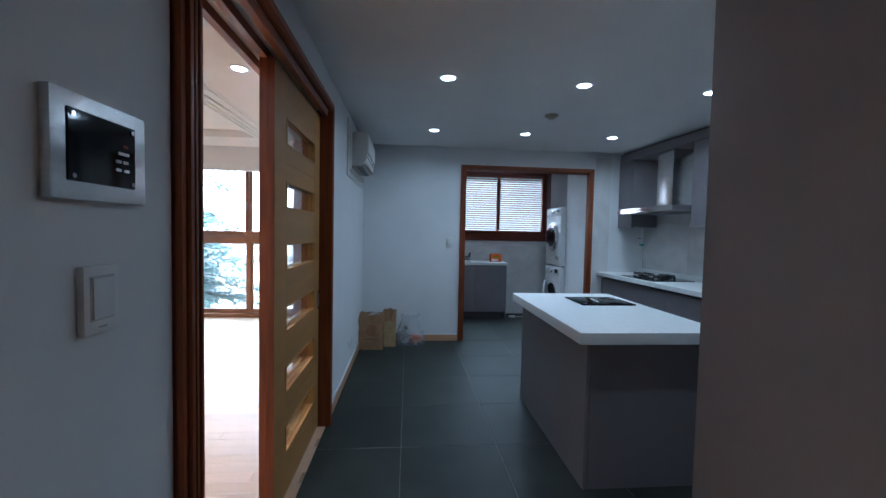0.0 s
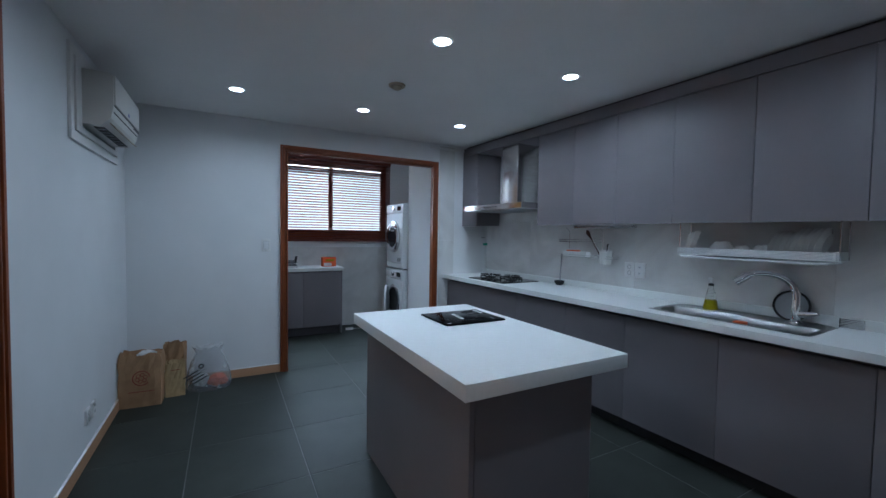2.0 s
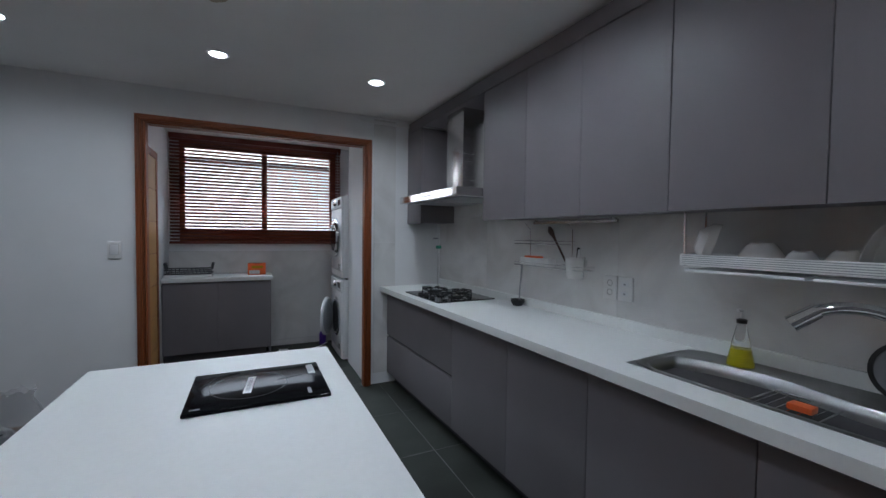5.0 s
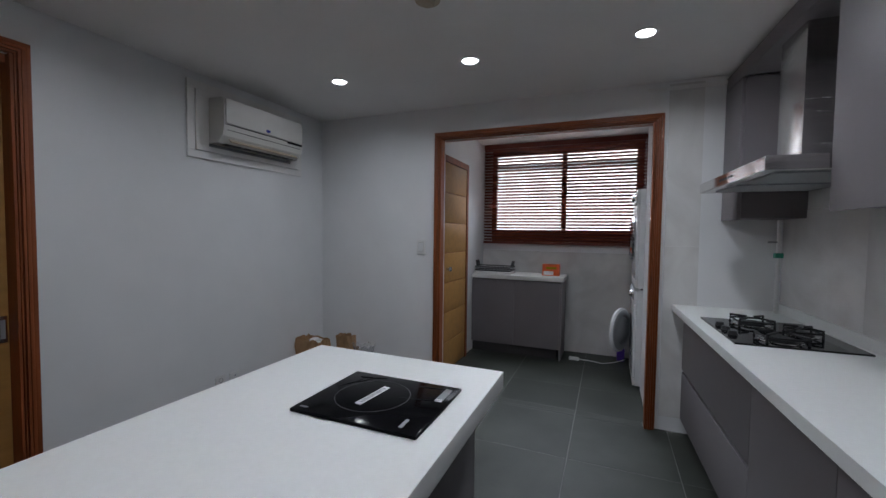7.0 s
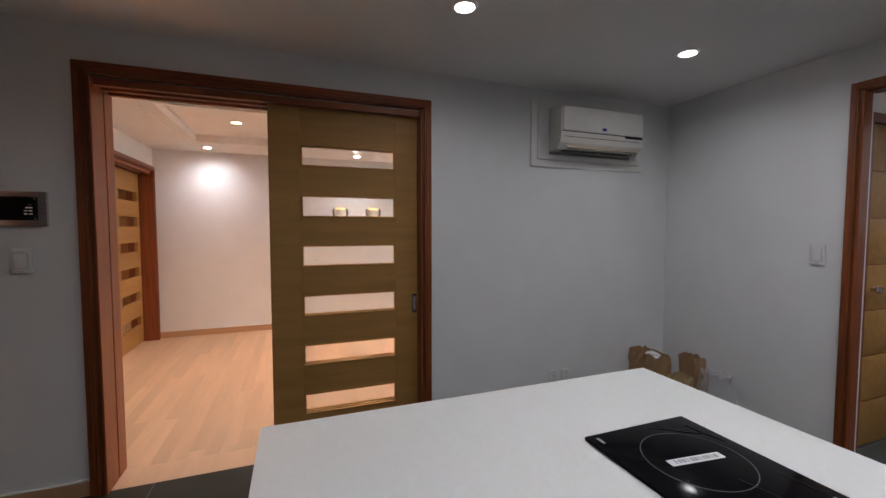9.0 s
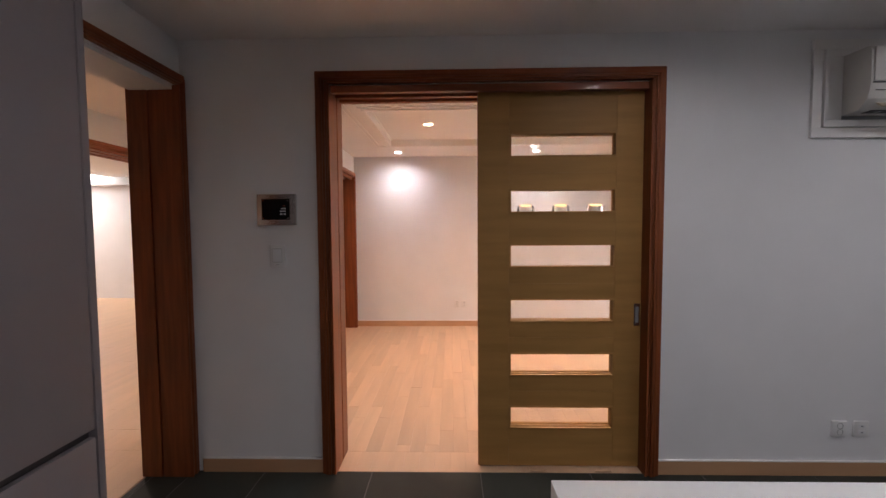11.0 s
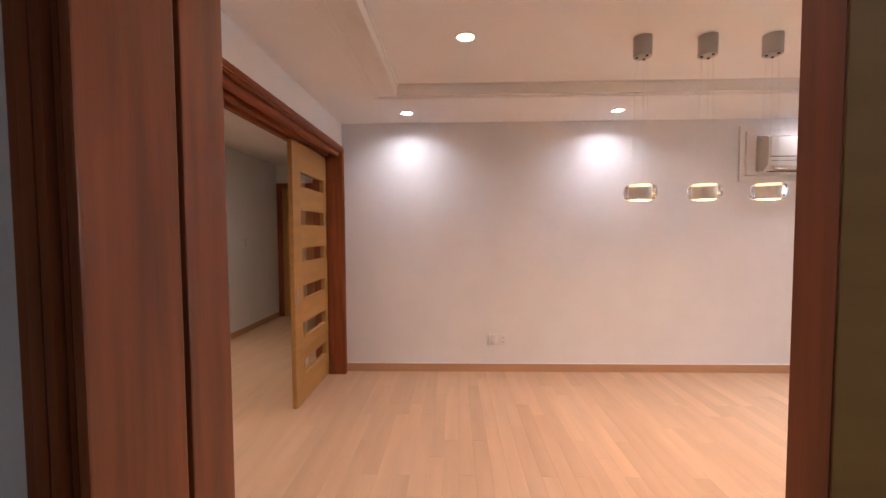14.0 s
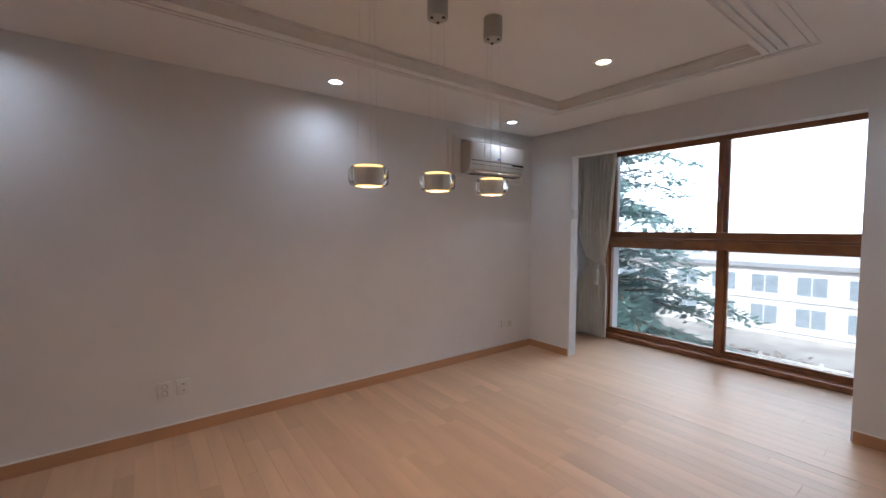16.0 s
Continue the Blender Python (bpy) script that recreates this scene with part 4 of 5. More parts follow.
piece("core", (0.951, 5.985, 0.01), (0.967, 6.60, 2.0), DARKWOOD, ld, off=do)
for a, b in (((0.951, 5.93, 0.0), (0.978, 5.983, 2.07)), ((0.951, 6.602, 0.0), (0.978, 6.655, 2.07)), ((0.951, 5.9832, 2.013), (0.978, 6.6018, 2.07))):
    piece("casing", a, b, DARKWOOD, ld, off=do)
part("knob", lathe(B(), [(0.001, 0.05), (0.02, 0.048), (0.024, 0.035), (0.012, 0.02), (0.012, 0.0)], (0.02, -0.21, 1.0), 20, (1, 0, 0)), STEEL, ld, "round steel knob", True)

lc = thing("laundry_cabinet", (1.44, 7.08, 0), "grey laminate laundry cabinet with a white worktop", "cabinet")
lo = (1.44, 7.08, 0)
piece("body", (0.956, 6.90, 0.11), (1.93, 7.294, 0.84), CAB, lc, off=lo)
for a, b in ((0.957, 1.442), (1.4445, 1.928)):
    piece("door", (a, 6.88, 0.112), (b, 6.899, 0.82), CAB, lc, bevel=0.0012, off=lo)
piece("plinth", (0.956, 6.93, 0.0), (1.90, 6.95, 0.11), CAB_IN, lc, off=lo)
piece("side_panel", (1.9305, 6.88, 0.0), (1.948, 7.294, 0.84), CAB, lc, off=lo)
piece("worktop", (0.956, 6.86, 0.8405), (1.965, 7.298, 0.885), STONE, lc, "white quartz top", bevel=0.003, off=lo)

bo = thing("detergent_box", (1.81, 7.08, 0.885), "small orange and white carton on the laundry cabinet", "box")
part("carton", bx(B(), (-0.09, -0.05, 0), (0.09, 0.05, 0.125), 0.002), ORANGE, bo)
part("label_panel", bx(B(), (-0.075, -0.0512, 0.01), (0.03, -0.0496, 0.05)), PAPER, bo)
part("print_bar", bx(B(), (-0.05, -0.0514, 0.072), (0.06, -0.0498, 0.098)), YELLOW, bo)
part("dark_bar", bx(B(), (-0.03, -0.03, 0.1245), (0.05, 0.02, 0.1262)), BLACK, bo)

WIRE = mat("dark_coated_wire", (0.06, 0.063, 0.067), 0.4, var=0.1)
rk = thing("dish_rack", (1.175, 7.06, 0.885), "dark grey wire dish rack with a pale drip tray", "dish rack")
tr = [(x * 0.155, y * 0.11, 0.03) for x, y in ((-1, -1), (1, -1), (1, 1), (-1, 1))]
part("base_wire", tube(B(), tr, 0.006, 8, True), WIRE, rk)
part("top_wire", tube(B(), [(x * 1.0, y, 0.065) for x, y, z in tr], 0.006, 8, True), WIRE, rk)
for i in range(11):
    x = -0.14 + i * 0.028
    part("rod", tube(B(), [(x, -0.11, 0.065), (x, -0.105, 0.03), (x, 0.105, 0.03), (x, 0.11, 0.065)], 0.003, 6), WIRE, rk)
for x in (-0.155, 0.155):
    part("end_handle", tube(B(), [(x, -0.03, 0.065), (x * 1.06, -0.03, 0.12), (x * 1.06, 0.03, 0.12), (x, 0.03, 0.065)], 0.009, 8), WIRE, rk)
part("tray", bx(B(), (-0.165, -0.12, 0.0), (0.165, 0.12, 0.018), 0.006), PLASTIC, rk, "pale plastic drip tray", True)
rk.scale = (1.3, 1.15, 1.15)


def laundry_machine(at, label, height, opened):
    """A front-loading machine that faces -x; local y from 0 to 0.6."""
    w = thing("washing_machine" if opened else "tumble_dryer", at, label, "washing machine" if opened else "tumble dryer")
    cy, cz, r = 0.30, height * 0.50, 0.205
    part("body", bx(B(), (0.02, 0, 0.015), (0.62, 0.60, height), 0.012), ENAMEL, w, smooth=True)
    part("front", bx(B(), (0.0, 0.006, 0.09), (0.021, 0.594, height - 0.13), 0.008), ENAMEL, w, smooth=True)
    part("control_panel", bx(B(), (-0.004, 0.004, height - 0.125), (0.021, 0.596, height - 0.004), 0.01), ENAMEL, w, smooth=True)
    part("kick_panel", bx(B(), (0.004, 0.01, 0.02), (0.022, 0.59, 0.086), 0.003), PLASTIC, w)
    part("dial", lathe(B(), [(0.001, 0.03), (0.026, 0.028), (0.032, 0.02), (0.033, 0.0)], (-0.003, 0.30, height - 0.066), 24, (-1, 0, 0)), CHROME, w, "chrome programme dial", True)
    part("display", bx(B(), (-0.0055, 0.06, height - 0.095), (-0.003, 0.19, height - 0.035)), BLACKGLASS, w, "dark display window")
    part("drawer", bx(B(), (-0.007, 0.40, height - 0.105), (-0.003, 0.58, height - 0.03), 0.0015), PLASTIC, w)
    part("drum_rim", lathe(B(), [(r - 0.045, 0.0), (r - 0.02, 0.012), (r, 0.008), (r + 0.012, 0.0)], (0.0, cy, cz), 40, (-1, 0, 0)), CHROME if opened else GREY, w, smooth=True)
    # flat disc on the front; its dark colour paints the drum's inner shade
    part("drum", lathe(B(), [(0.001, 0.003), (r - 0.05, 0.003), (r - 0.034, 0.006)], (0.0, cy, cz), 40, (-1, 0, 0)), DARK, w, "dark disc standing for the shade inside the drum", True)
    if opened:
        c, ax = (-0.105, 0.345, cz), (0.89, -0.45, 0)
    else:
        c, ax = (-0.006, cy, cz), (-1, 0, 0)
    d = part("door", lathe(B(), [(r - 0.06, 0.030), (r - 0.02, 0.034), (r + 0.004, 0.02), (r + 0.006, 0.004), (r - 0.06, 0.0)], c, 40, ax), ENAMEL if opened else CHROME, w, "round white door, swung open" if opened else "round chrome door ring", True)
    part("door_glass", lathe(B(), [(0.001, 0.06 if opened else 0.03), (r * 0.4, 0.055 if opened else 0.03), (r - 0.075, 0.03), (r - 0.055, 0.012)], c, 40, ax), DOORGLASS if not opened else GREY, d, "dark door glass" if not opened else "grey glass bowl", True)
    if opened:
        part("door_ring", lathe(B(), [(r - 0.075, 0.030), (r - 0.06, 0.042), (r - 0.025, 0.042), (r - 0.012, 0.033)], c, 40, ax), GREY, d, "grey inner ring", True)
    for i in range(6):
        part("vent_slot", bx(B(), (-0.0012, 0.06, 0.11 + i * 0.009), (0.0005, 0.19, 0.114 + i * 0.009)), DARK, w)
    for y in (0.06, 0.54):
        for x in (0.07, 0.56):
            part("foot", cyl(B(), (x, y, 0), (x, y, 0.02), 0.02, seg=12), BLACK, w)
    return w


laundry_machine((2.61, 6.39, 0.0), "white front-loading washing machine with its round door open", 0.86, True)
laundry_machine((2.61, 6.39, 0.862), "white tumble dryer stacked on the washing machine", 0.885, False)
ps = thing("power_strip", (2.08, 6.99, 0), "white power strip on the laundry floor", "power strip")
part("block", bx(B(), (-0.05, -0.02, 0), (0.05, 0.02, 0.03), 0.004), PLASTIC, ps)
part("cord", tube(B(), [(0.05, 0, 0.012), (0.15, 0.02, 0.006), (0.28, -0.03, 0.006), (0.40, 0.02, 0.02), (0.50, 0.03, 0.06)], 0.004, 8), PLASTIC, ps, smooth=True)
db = thing("detergent_bottle", (2.54, 7.17, 0), "purple and white detergent bottle on the laundry floor", "bottle")
part("bottle_body", lathe(B(), [(0.001, 0.0), (0.038, 0.0), (0.04, 0.02), (0.04, 0.13), (0.02, 0.16), (0.016, 0.17)], seg=20), PURPLE, db, smooth=True)
part("cap", lathe(B(), [(0.018, 0.165), (0.018, 0.195), (0.001, 0.197)], seg=16), PLASTIC, db, "white cap", True)


# ---------- hob, sink and worktop things ----------
hb = thing("gas_hob", (3.10, 4.90, CT), "black glass gas hob with three cast iron grates", "gas hob")
part("plate", bx(B(), (-0.235, -0.29, 0), (0.235, 0.29, 0.008), 0.003), BLACKGLASS, hb)
for bx0, by0, r in ((-0.03, 0.17, 0.055), (0.11, -0.02, 0.04), (-0.03, -0.17, 0.055)):
    bu = part("burner", lathe(B(), [(0.001, 0.026), (r * 0.7, 0.026), (r * 0.78, 0.02), (r, 0.02), (r * 1.05, 0.008)], (bx0, by0, 0.0), 24), IRON, hb, smooth=True)
    part("burner_ring", lathe(B(), [(r * 1.05, 0.0085), (r * 1.45, 0.012), (r * 1.5, 0.0085)], (bx0, by0, 0.0), 24), STEEL, bu, "steel drip ring", True)
    g = B()
    R = r * 1.9
    for k in range(4):
        a = math.pi / 4 + k * math.pi / 2
        ca, sa = math.cos(a), math.sin(a)
        tube(g, [(bx0 + R * ca, by0 + R * sa, 0.008), (bx0 + R * ca, by0 + R * sa, 0.044), (bx0 + r * 0.45 * ca, by0 + r * 0.45 * sa, 0.047)], 0.006, 6)
    tube(g, [(bx0 + R * math.cos(a), by0 + R * math.sin(a), 0.03) for a in [math.pi / 4 + k * math.pi / 2 for k in range(4)]], 0.005, 6, True)
    part("grate", g, IRON, hb)
for i in range(3):
    part("knob", lathe(B(), [(0.001, 0.028), (0.017, 0.027), (0.021, 0.008)], (-0.195, -0.12 + i * 0.10, 0.0), 20), BLACK, hb, smooth=True)

sk = thing("sink", (3.14, 2.775, CT), "stainless steel inset kitchen sink with a rear deck", "sink")
hx, hy = 0.211, 0.411


def sink_outline(front, back, sy, z, wave=0.0):
    """A rounded outline; the rear side runs in a wave."""
    pts = []
    for i in range(72):
        a = 2 * math.pi * i / 72
        c, s = math.cos(a), math.sin(a)
        p = 7
        q = (abs(c) ** p + abs(s) ** p) ** (-1 / p)
        x = (back if c > 0 else front) * c * q
        pts.append((x + (wave * math.sin(3.4 * s * q + 0.5) * min(1.0, c * 2) if c > 0 else 0), sy * s * q, z))
    return pts


bm = B()
loops = [sink_outline(hx + 0.005, hx + 0.005, hy + 0.005, 0.0012), sink_outline(hx + 0.001, hx + 0.001, hy + 0.001, 0.004), sink_outline(hx - 0.006, hx - 0.006, hy - 0.006, 0.004), sink_outline(hx - 0.012, hx - 0.012, hy - 0.012, 0.0005),
         sink_outline(hx - 0.024, 0.075, hy - 0.026, 0.0005, 0.03), sink_outline(hx - 0.030, 0.068, hy - 0.032, -0.006, 0.03), sink_outline(hx - 0.036, 0.060, hy - 0.04, -0.03, 0.03),
         sink_outline(hx - 0.05, 0.045, hy - 0.06, -0.17, 0.02), sink_outline(hx - 0.08, 0.02, hy - 0.10, -0.185, 0.01), sink_outline(0.03, 0.03, 0.03, -0.19)]
rings = [[bm.verts.new(p) for p in q] for q in loops]
for a, b in zip(rings, rings[1:]):
    for i in range(72):
        bm.faces.new((a[i], a[(i + 1) % 72], b[(i + 1) % 72], b[i]))
bm.faces.new(rings[-1])
part("basin", bm, SINKSTEEL, sk, smooth=True)
part("drain", lathe(B(), [(0.001, -0.181), (0.03, -0.182), (0.045, -0.1885)], seg=24), CHROME, sk, "chrome drain", True)
rt = part("wire_rack", tube(B(), [(-0.172, -0.11, -0.03), (0.066, -0.11, -0.03), (0.066, 0.06, -0.03), (-0.172, 0.06, -0.03)], 0.003, 6, True), CHROME, sk, "chrome wire basket edge")
for i in range(6):
    part("rack_rod", cyl(B(), (-0.172, -0.085 + i * 0.026, -0.031), (0.066, -0.085 + i * 0.026, -0.031), 0.0015, seg=6), CHROME, rt)
sc = thing("dish_sponge", (3.08, 2.72, CT - 0.031), "orange dish sponge in the sink basket", "sponge")
part("sponge", bx(B(), (-0.022, -0.03, 0.0025), (0.022, 0.03, 0.022), 0.005), ORANGE, sc, smooth=True)

fc = thing("faucet", (3.275, 2.53, CT + 0.0005), "chrome gooseneck kitchen faucet with a side lever", "faucet")
part("base_ring", lathe(B(), [(0.03, 0.0), (0.032, 0.008), (0.024, 0.014), (0.022, 0.02)], seg=24), CHROME, fc, smooth=True)
part("pillar", lathe(B(), [(0.021, 0.015), (0.023, 0.06), (0.019, 0.14)], seg=24), CHROME, fc, smooth=True)
arc = [(-0.17 * (1 - math.cos(t)) * 0.5 * 1.05, 0.25 * (1 - math.cos(t)) * 0.5, 0.13 + 0.142 * math.sin(t) ** 0.8) for t in [math.pi * 0.72 * i / 16 for i in range(17)]]
part("spout", tube(B(), arc, [0.020 - 0.003 * i / 16 for i in range(17)], 14), CHROME, fc, smooth=True)
e = Vector(arc[-1])
part("spray_head", cyl(B(), e + Vector((0.012, -0.018, 0.012)), e + Vector((-0.020, 0.032, -0.034)), 0.022, 0.025), CHROME, fc, smooth=True)
part("lever", tube(B(), [(0.0, -0.015, 0.05), (0.0, -0.06, 0.055), (-0.008, -0.10, 0.066)], [0.020, 0.018, 0.010], 12), CHROME, fc, smooth=True)

dl = thing("strainer_lid", (RX - 0.062, 2.57, CT - 0.004), "black round strainer lid leaning against the upstand", "strainer")
part("rim", lathe(B(), [(0.078, -0.006), (0.088, -0.006), (0.090, 0.006), (0.078, 0.006), (0.078, -0.006)], (0.0, 0, 0.09), 32, (-1, 0, 0.2)), BLACK, dl, smooth=True)
part("mesh_disc", lathe(B(), [(0.001, 0.003), (0.079, 0.001)], (0.0, 0, 0.09), 32, (-1, 0, 0.2)), GREY, dl)
gr = thing("vent_grille", (RX - 0.04, 2.33, CT + 0.001), "small chrome grille beside the sink", "grille")
for i in range(5):
    part("bar", bx(B(), (-0.003, -0.06, 0.008 + i * 0.009), (0.0, 0.04, 0.012 + i * 0.009)), CHROME, gr)
part("post", bx(B(), (0.0, -0.06, 0.0), (0.003, -0.055, 0.05)), CHROME, gr)
part("post", bx(B(), (0.0, 0.035, 0.0), (0.003, 0.04, 0.05)), CHROME, gr)

so = thing("soap_bottle", (3.272, 2.972, CT + 0.0005), "clear conical soap dispenser half full of yellow soap", "soap bottle")
gsb = part("flask", lathe(B(), [(0.001, 0.0), (0.042, 0.0), (0.044, 0.006), (0.022, 0.12), (0.014, 0.155), (0.014, 0.165)], seg=28), GLASS, so, "clear plastic flask", True)
gsb.visible_shadow = False
part("liquid", lathe(B(), [(0.001, 0.003), (0.040, 0.003), (0.041, 0.008), (0.032, 0.066), (0.001, 0.066)], seg=28), YELLOW, so, "yellow liquid soap", True)
part("collar", lathe(B(), [(0.016, 0.158), (0.017, 0.166), (0.017, 0.172), (0.005, 0.176)], seg=20), BLACK, so, smooth=True)
part("pump", tube(B(), [(0, 0, 0.172), (0, 0, 0.205), (-0.028, 0.0, 0.208)], 0.006, 8), PLASTIC, so, smooth=True)

la = thing("ladle", (3.315, 4.32, CT), "black plastic ladle standing against the wall", "ladle")
part("bowl", lathe(B(), [(0.001, 0.0), (0.03, 0.004), (0.045, 0.025), (0.047, 0.045), (0.044, 0.045), (0.03, 0.012), (0.001, 0.006)], seg=24), BLACK, la, smooth=True)
part("handle", tube(B(), [(0.03, 0.02, 0.04), (0.035, 0.025, 0.10), (0.05, 0.03, 0.20), (0.06, 0.035, 0.30)], [0.006, 0.005, 0.006, 0.009], 8), GREY, la, "grey handle", True)

# hanging dish shelf
ds = thing("dish_shelf", (3.24, 2.735, 1.245), "hanging white and chrome dish shelf above the sink", "shelf")
part("front_rail", bx(B(), (-0.10, -0.395, 0.0), (-0.092, 0.395, 0.042), 0.002), PLASTIC, ds, "white perforated front rail")
for i in range(5):
    part("rail_slot", bx(B(), (-0.1008, -0.385, 0.006 + i * 0.0072), (-0.0998, 0.385, 0.0085 + i * 0.0072)), GREY, ds)
part("back_rail", bx(B(), (0.102, -0.395, 0.0), (0.11, 0.395, 0.042), 0.002), PLASTIC, ds)
for y in (-0.395, 0.387):
    part("end_plate", bx(B(), (-0.09, y, -0.004), (0.10, y + 0.008, 0.044), 0.002), PLASTIC, ds)
for i in range(16):
    part("rod", cyl(B(), (-0.092, -0.37 + i * 0.0493, 0.006), (0.102, -0.37 + i * 0.0493, 0.006), 0.0022, seg=6), CHROME, ds)
for y in (-0.40, 0.40):
    for x in (-0.06, 0.08):
        part("hanger", cyl(B(), (x, y, 0.0), (x, y, 0.205), 0.004, seg=8), CHROME, ds)
for a, b in ((-0.37, -0.01), (0.01, 0.37)):
    part("drip_tray", bx(B(), (-0.11, a, -0.022), (0.10, b, -0.012), 0.002), ENAMEL, ds, "white drip tray")


def plate_standing(y, r, tilt):
    p = thing("plate", (3.24, y, 1.257), "white ceramic plate standing in the dish shelf", "plate", "plates in the dish shelf")
    ax = Vector((0.05, math.cos(tilt), math.sin(tilt)))
    part("disc", lathe(B(), [(0.001, 0.0), (r * 0.62, 0.0), (r * 0.7, 0.008), (r, 0.018), (r, 0.021), (r * 0.66, 0.011), (0.001, 0.004)], (0, 0, r * math.cos(tilt) - 0.006), 28, ax), CERAMIC, p, smooth=True)


for i in range(9):
    plate_standing(2.40 + i * 0.026, 0.075 if i > 4 else 0.085, 0.30 + 0.03 * (i % 3))
for y, r, h, lab in ((3.04, 0.075, 0.055, "white ceramic bowl turned on its side"), (2.90, 0.068, 0.072, "white patterned ceramic bowl upside down"), (2.79, 0.05, 0.05, "small white dish upside down"), (2.685, 0.052, 0.056, "small white ceramic saucer upside down")):
    p = thing("bowl", (3.23, y, 1.255), lab, "bowl", "bowls in the dish shelf")
    side = y > 3.0
    part("bowl_wall", lathe(B(), [(r, 0.0), (r * 0.95, h * 0.5), (r * 0.6, h), (0.001, h), (0.001, h - 0.004), (r * 0.55, h - 0.006), (r * 0.9, h * 0.4), (r - 0.004, 0.0), (r, 0.0)], (0, 0.01 if side else 0, r * 0.95 if side else 0.0), 32, (-0.45, 0.9, 0.3) if side else None), CERAMIC, p, smooth=True)
    part("foot_ring", lathe(B(), [(r * 0.5, h), (r * 0.5, h + 0.006), (r * 0.44, h + 0.006), (r * 0.44, h)], (0, 0.01 if side else 0, r * 0.95 if side else 0.0), 24, (-0.45, 0.9, 0.3) if side else None), CERAMIC, p, smooth=True)

# rail with two wire shelves and a utensil cup
ur = thing("utensil_rail", (3.30, 3.83, 1.45), "chrome rail with hanging wire shelves under the cabinets", "rail")
part("rail_bar", bx(B(), (-0.02, -0.30, -0.03), (0.0, 0.31, -0.012), 0.004), STEEL, ur)
for y in (-0.28, 0.29):
    part("bracket", bx(B(), (-0.018, y - 0.008, -0.013), (-0.002, y + 0.008, -0.004)), STEEL, ur)
for z, y0, y1 in ((-0.15, 0.02, 0.45), (-0.285, -0.12, 0.45)):
    for x in (-0.05, 0.04):
        part("shelf_wire", tube(B(), [(x, y0, z), (x, y1, z)], 0.0025, 6), CHROME, ur)
        part("shelf_wire", tube(B(), [(x, y0, z + 0.018), (x, y1, z + 0.018)], 0.002, 6), CHROME, ur)
    for i in range(8):
        y = y0 + (y1 - y0) * i / 7
        part("cross_wire", cyl(B(), (-0.05, y, z), (0.04, y, z), 0.002, seg=6), CHROME, ur)
for y in (0.04, 0.40):
    part("hanger_wire", tube(B(), [(-0.01, y, -0.02), (0.04, y, -0.06), (0.04, y, -0.285)], 0.0025, 6), CHROME, ur)
cb = thing("wrap_box", (3.295, 4.11, 1.168), "white cling film carton on the wire shelf", "box")
part("carton", bx(B(), (-0.03, -0.13, 0), (0.03, 0.13, 0.045), 0.002), PAPER, cb)
part("orange_strip", bx(B(), (-0.02, -0.03, 0.0455), (0.02, 0.10, 0.056), 0.002), ORANGE, cb, "orange packet on top")
cp = thing("utensil_cup", (3.29, 3.80, 1.118), "white utensil cup with wooden spoons", "cup")
part("cup_wall", lathe(B(), [(0.001, 0.0), (0.045, 0.0), (0.047, 0.004), (0.052, 0.108), (0.055, 0.11), (0.055, 0.116), (0.049, 0.116), (0.043, 0.006), (0.001, 0.006)], seg=28), CERAMIC, cp, smooth=True)
part("spoon", tube(B(), [(0.0, 0.02, 0.02), (-0.02, 0.09, 0.15), (-0.03, 0.13, 0.22), (-0.035, 0.155, 0.26), (-0.037, 0.165, 0.285)], [0.006, 0.006, 0.007, 0.018, 0.008], 10), BROWN, cp, "dark wooden spoon", True)
part("whisk", tube(B(), [(0.0, -0.01, 0.02), (0.0, -0.03, 0.16)], 0.006, 8), PLASTIC, cp, "pale plastic utensil handle")
part("fork", tube(B(), [(0.01, 0.0, 0.02), (0.015, -0.01, 0.17)], [0.004, 0.009], 8), BLACK, cp, "black utensil handle")
part("bracket", bx(B(), (0.045, -0.03, 0.07), (0.062, 0.03, 0.10)), CHROME, cp)

gp = thing("gas_pipe", (RX - 0.06, KY - 0.10, CT), "white gas pipe with a green valve in the corner", "pipe")
part("pipe_tube", tube(B(), [(0, 0, 0.0), (0.0, 0, 0.565)], 0.011, 12), PLASTIC, gp, smooth=True)
part("valve", bx(B(), (-0.02, -0.02, 0.34), (0.02, 0.02, 0.37), 0.004), GREENP, gp, "green valve body")
part("valve_lever", bx(B(), (-0.055, -0.006, 0.43), (0.01, 0.006, 0.442), 0.002), GREY, gp, "grey valve lever")

# induction plate on the island
ic = thing("induction_hob", (1.789, 3.522, 0.862), "portable black glass induction hob on the island", "induction hob")
part("glass_top", bx(B(), (-0.192, -0.160, 0.0), (0.192, 0.160, 0.010), 0.004), HOBGLASS, ic, smooth=True)
part("cooking_ring", lathe(B(), [(0.1085, 0.0101), (0.1088, 0.0105), (0.1102, 0.0105), (0.1105, 0.0101)], (-0.03, 0.005, 0), 56), HOBPRINT, ic, "thin grey printed ring")
bm = bx(B(), (-0.011, -0.07, 0.0101), (0.011, 0.07, 0.0108))
part("label_strip", bm, PAPER, ic, "white paper label strip").matrix_basis = pose(-0.03, 0.005, 0, 0, 0, -6)
for i in range(11):
    w = 0.002 + 0.0015 * (i % 3)
    part("print_bar", bx(B(), (-0.006, -w, 0.0109), (0.006, w, 0.0112)), GREY, ic).matrix_basis = pose(-0.03 + (i - 5) * 0.00115, 0.005 + (i - 5) * 0.0105, 0, 0, 0, -6)
part("control_label", bx(B(), (0.150, 0.06, 0.0101), (0.172, 0.135, 0.0106)), GREY, ic, "grey control label")
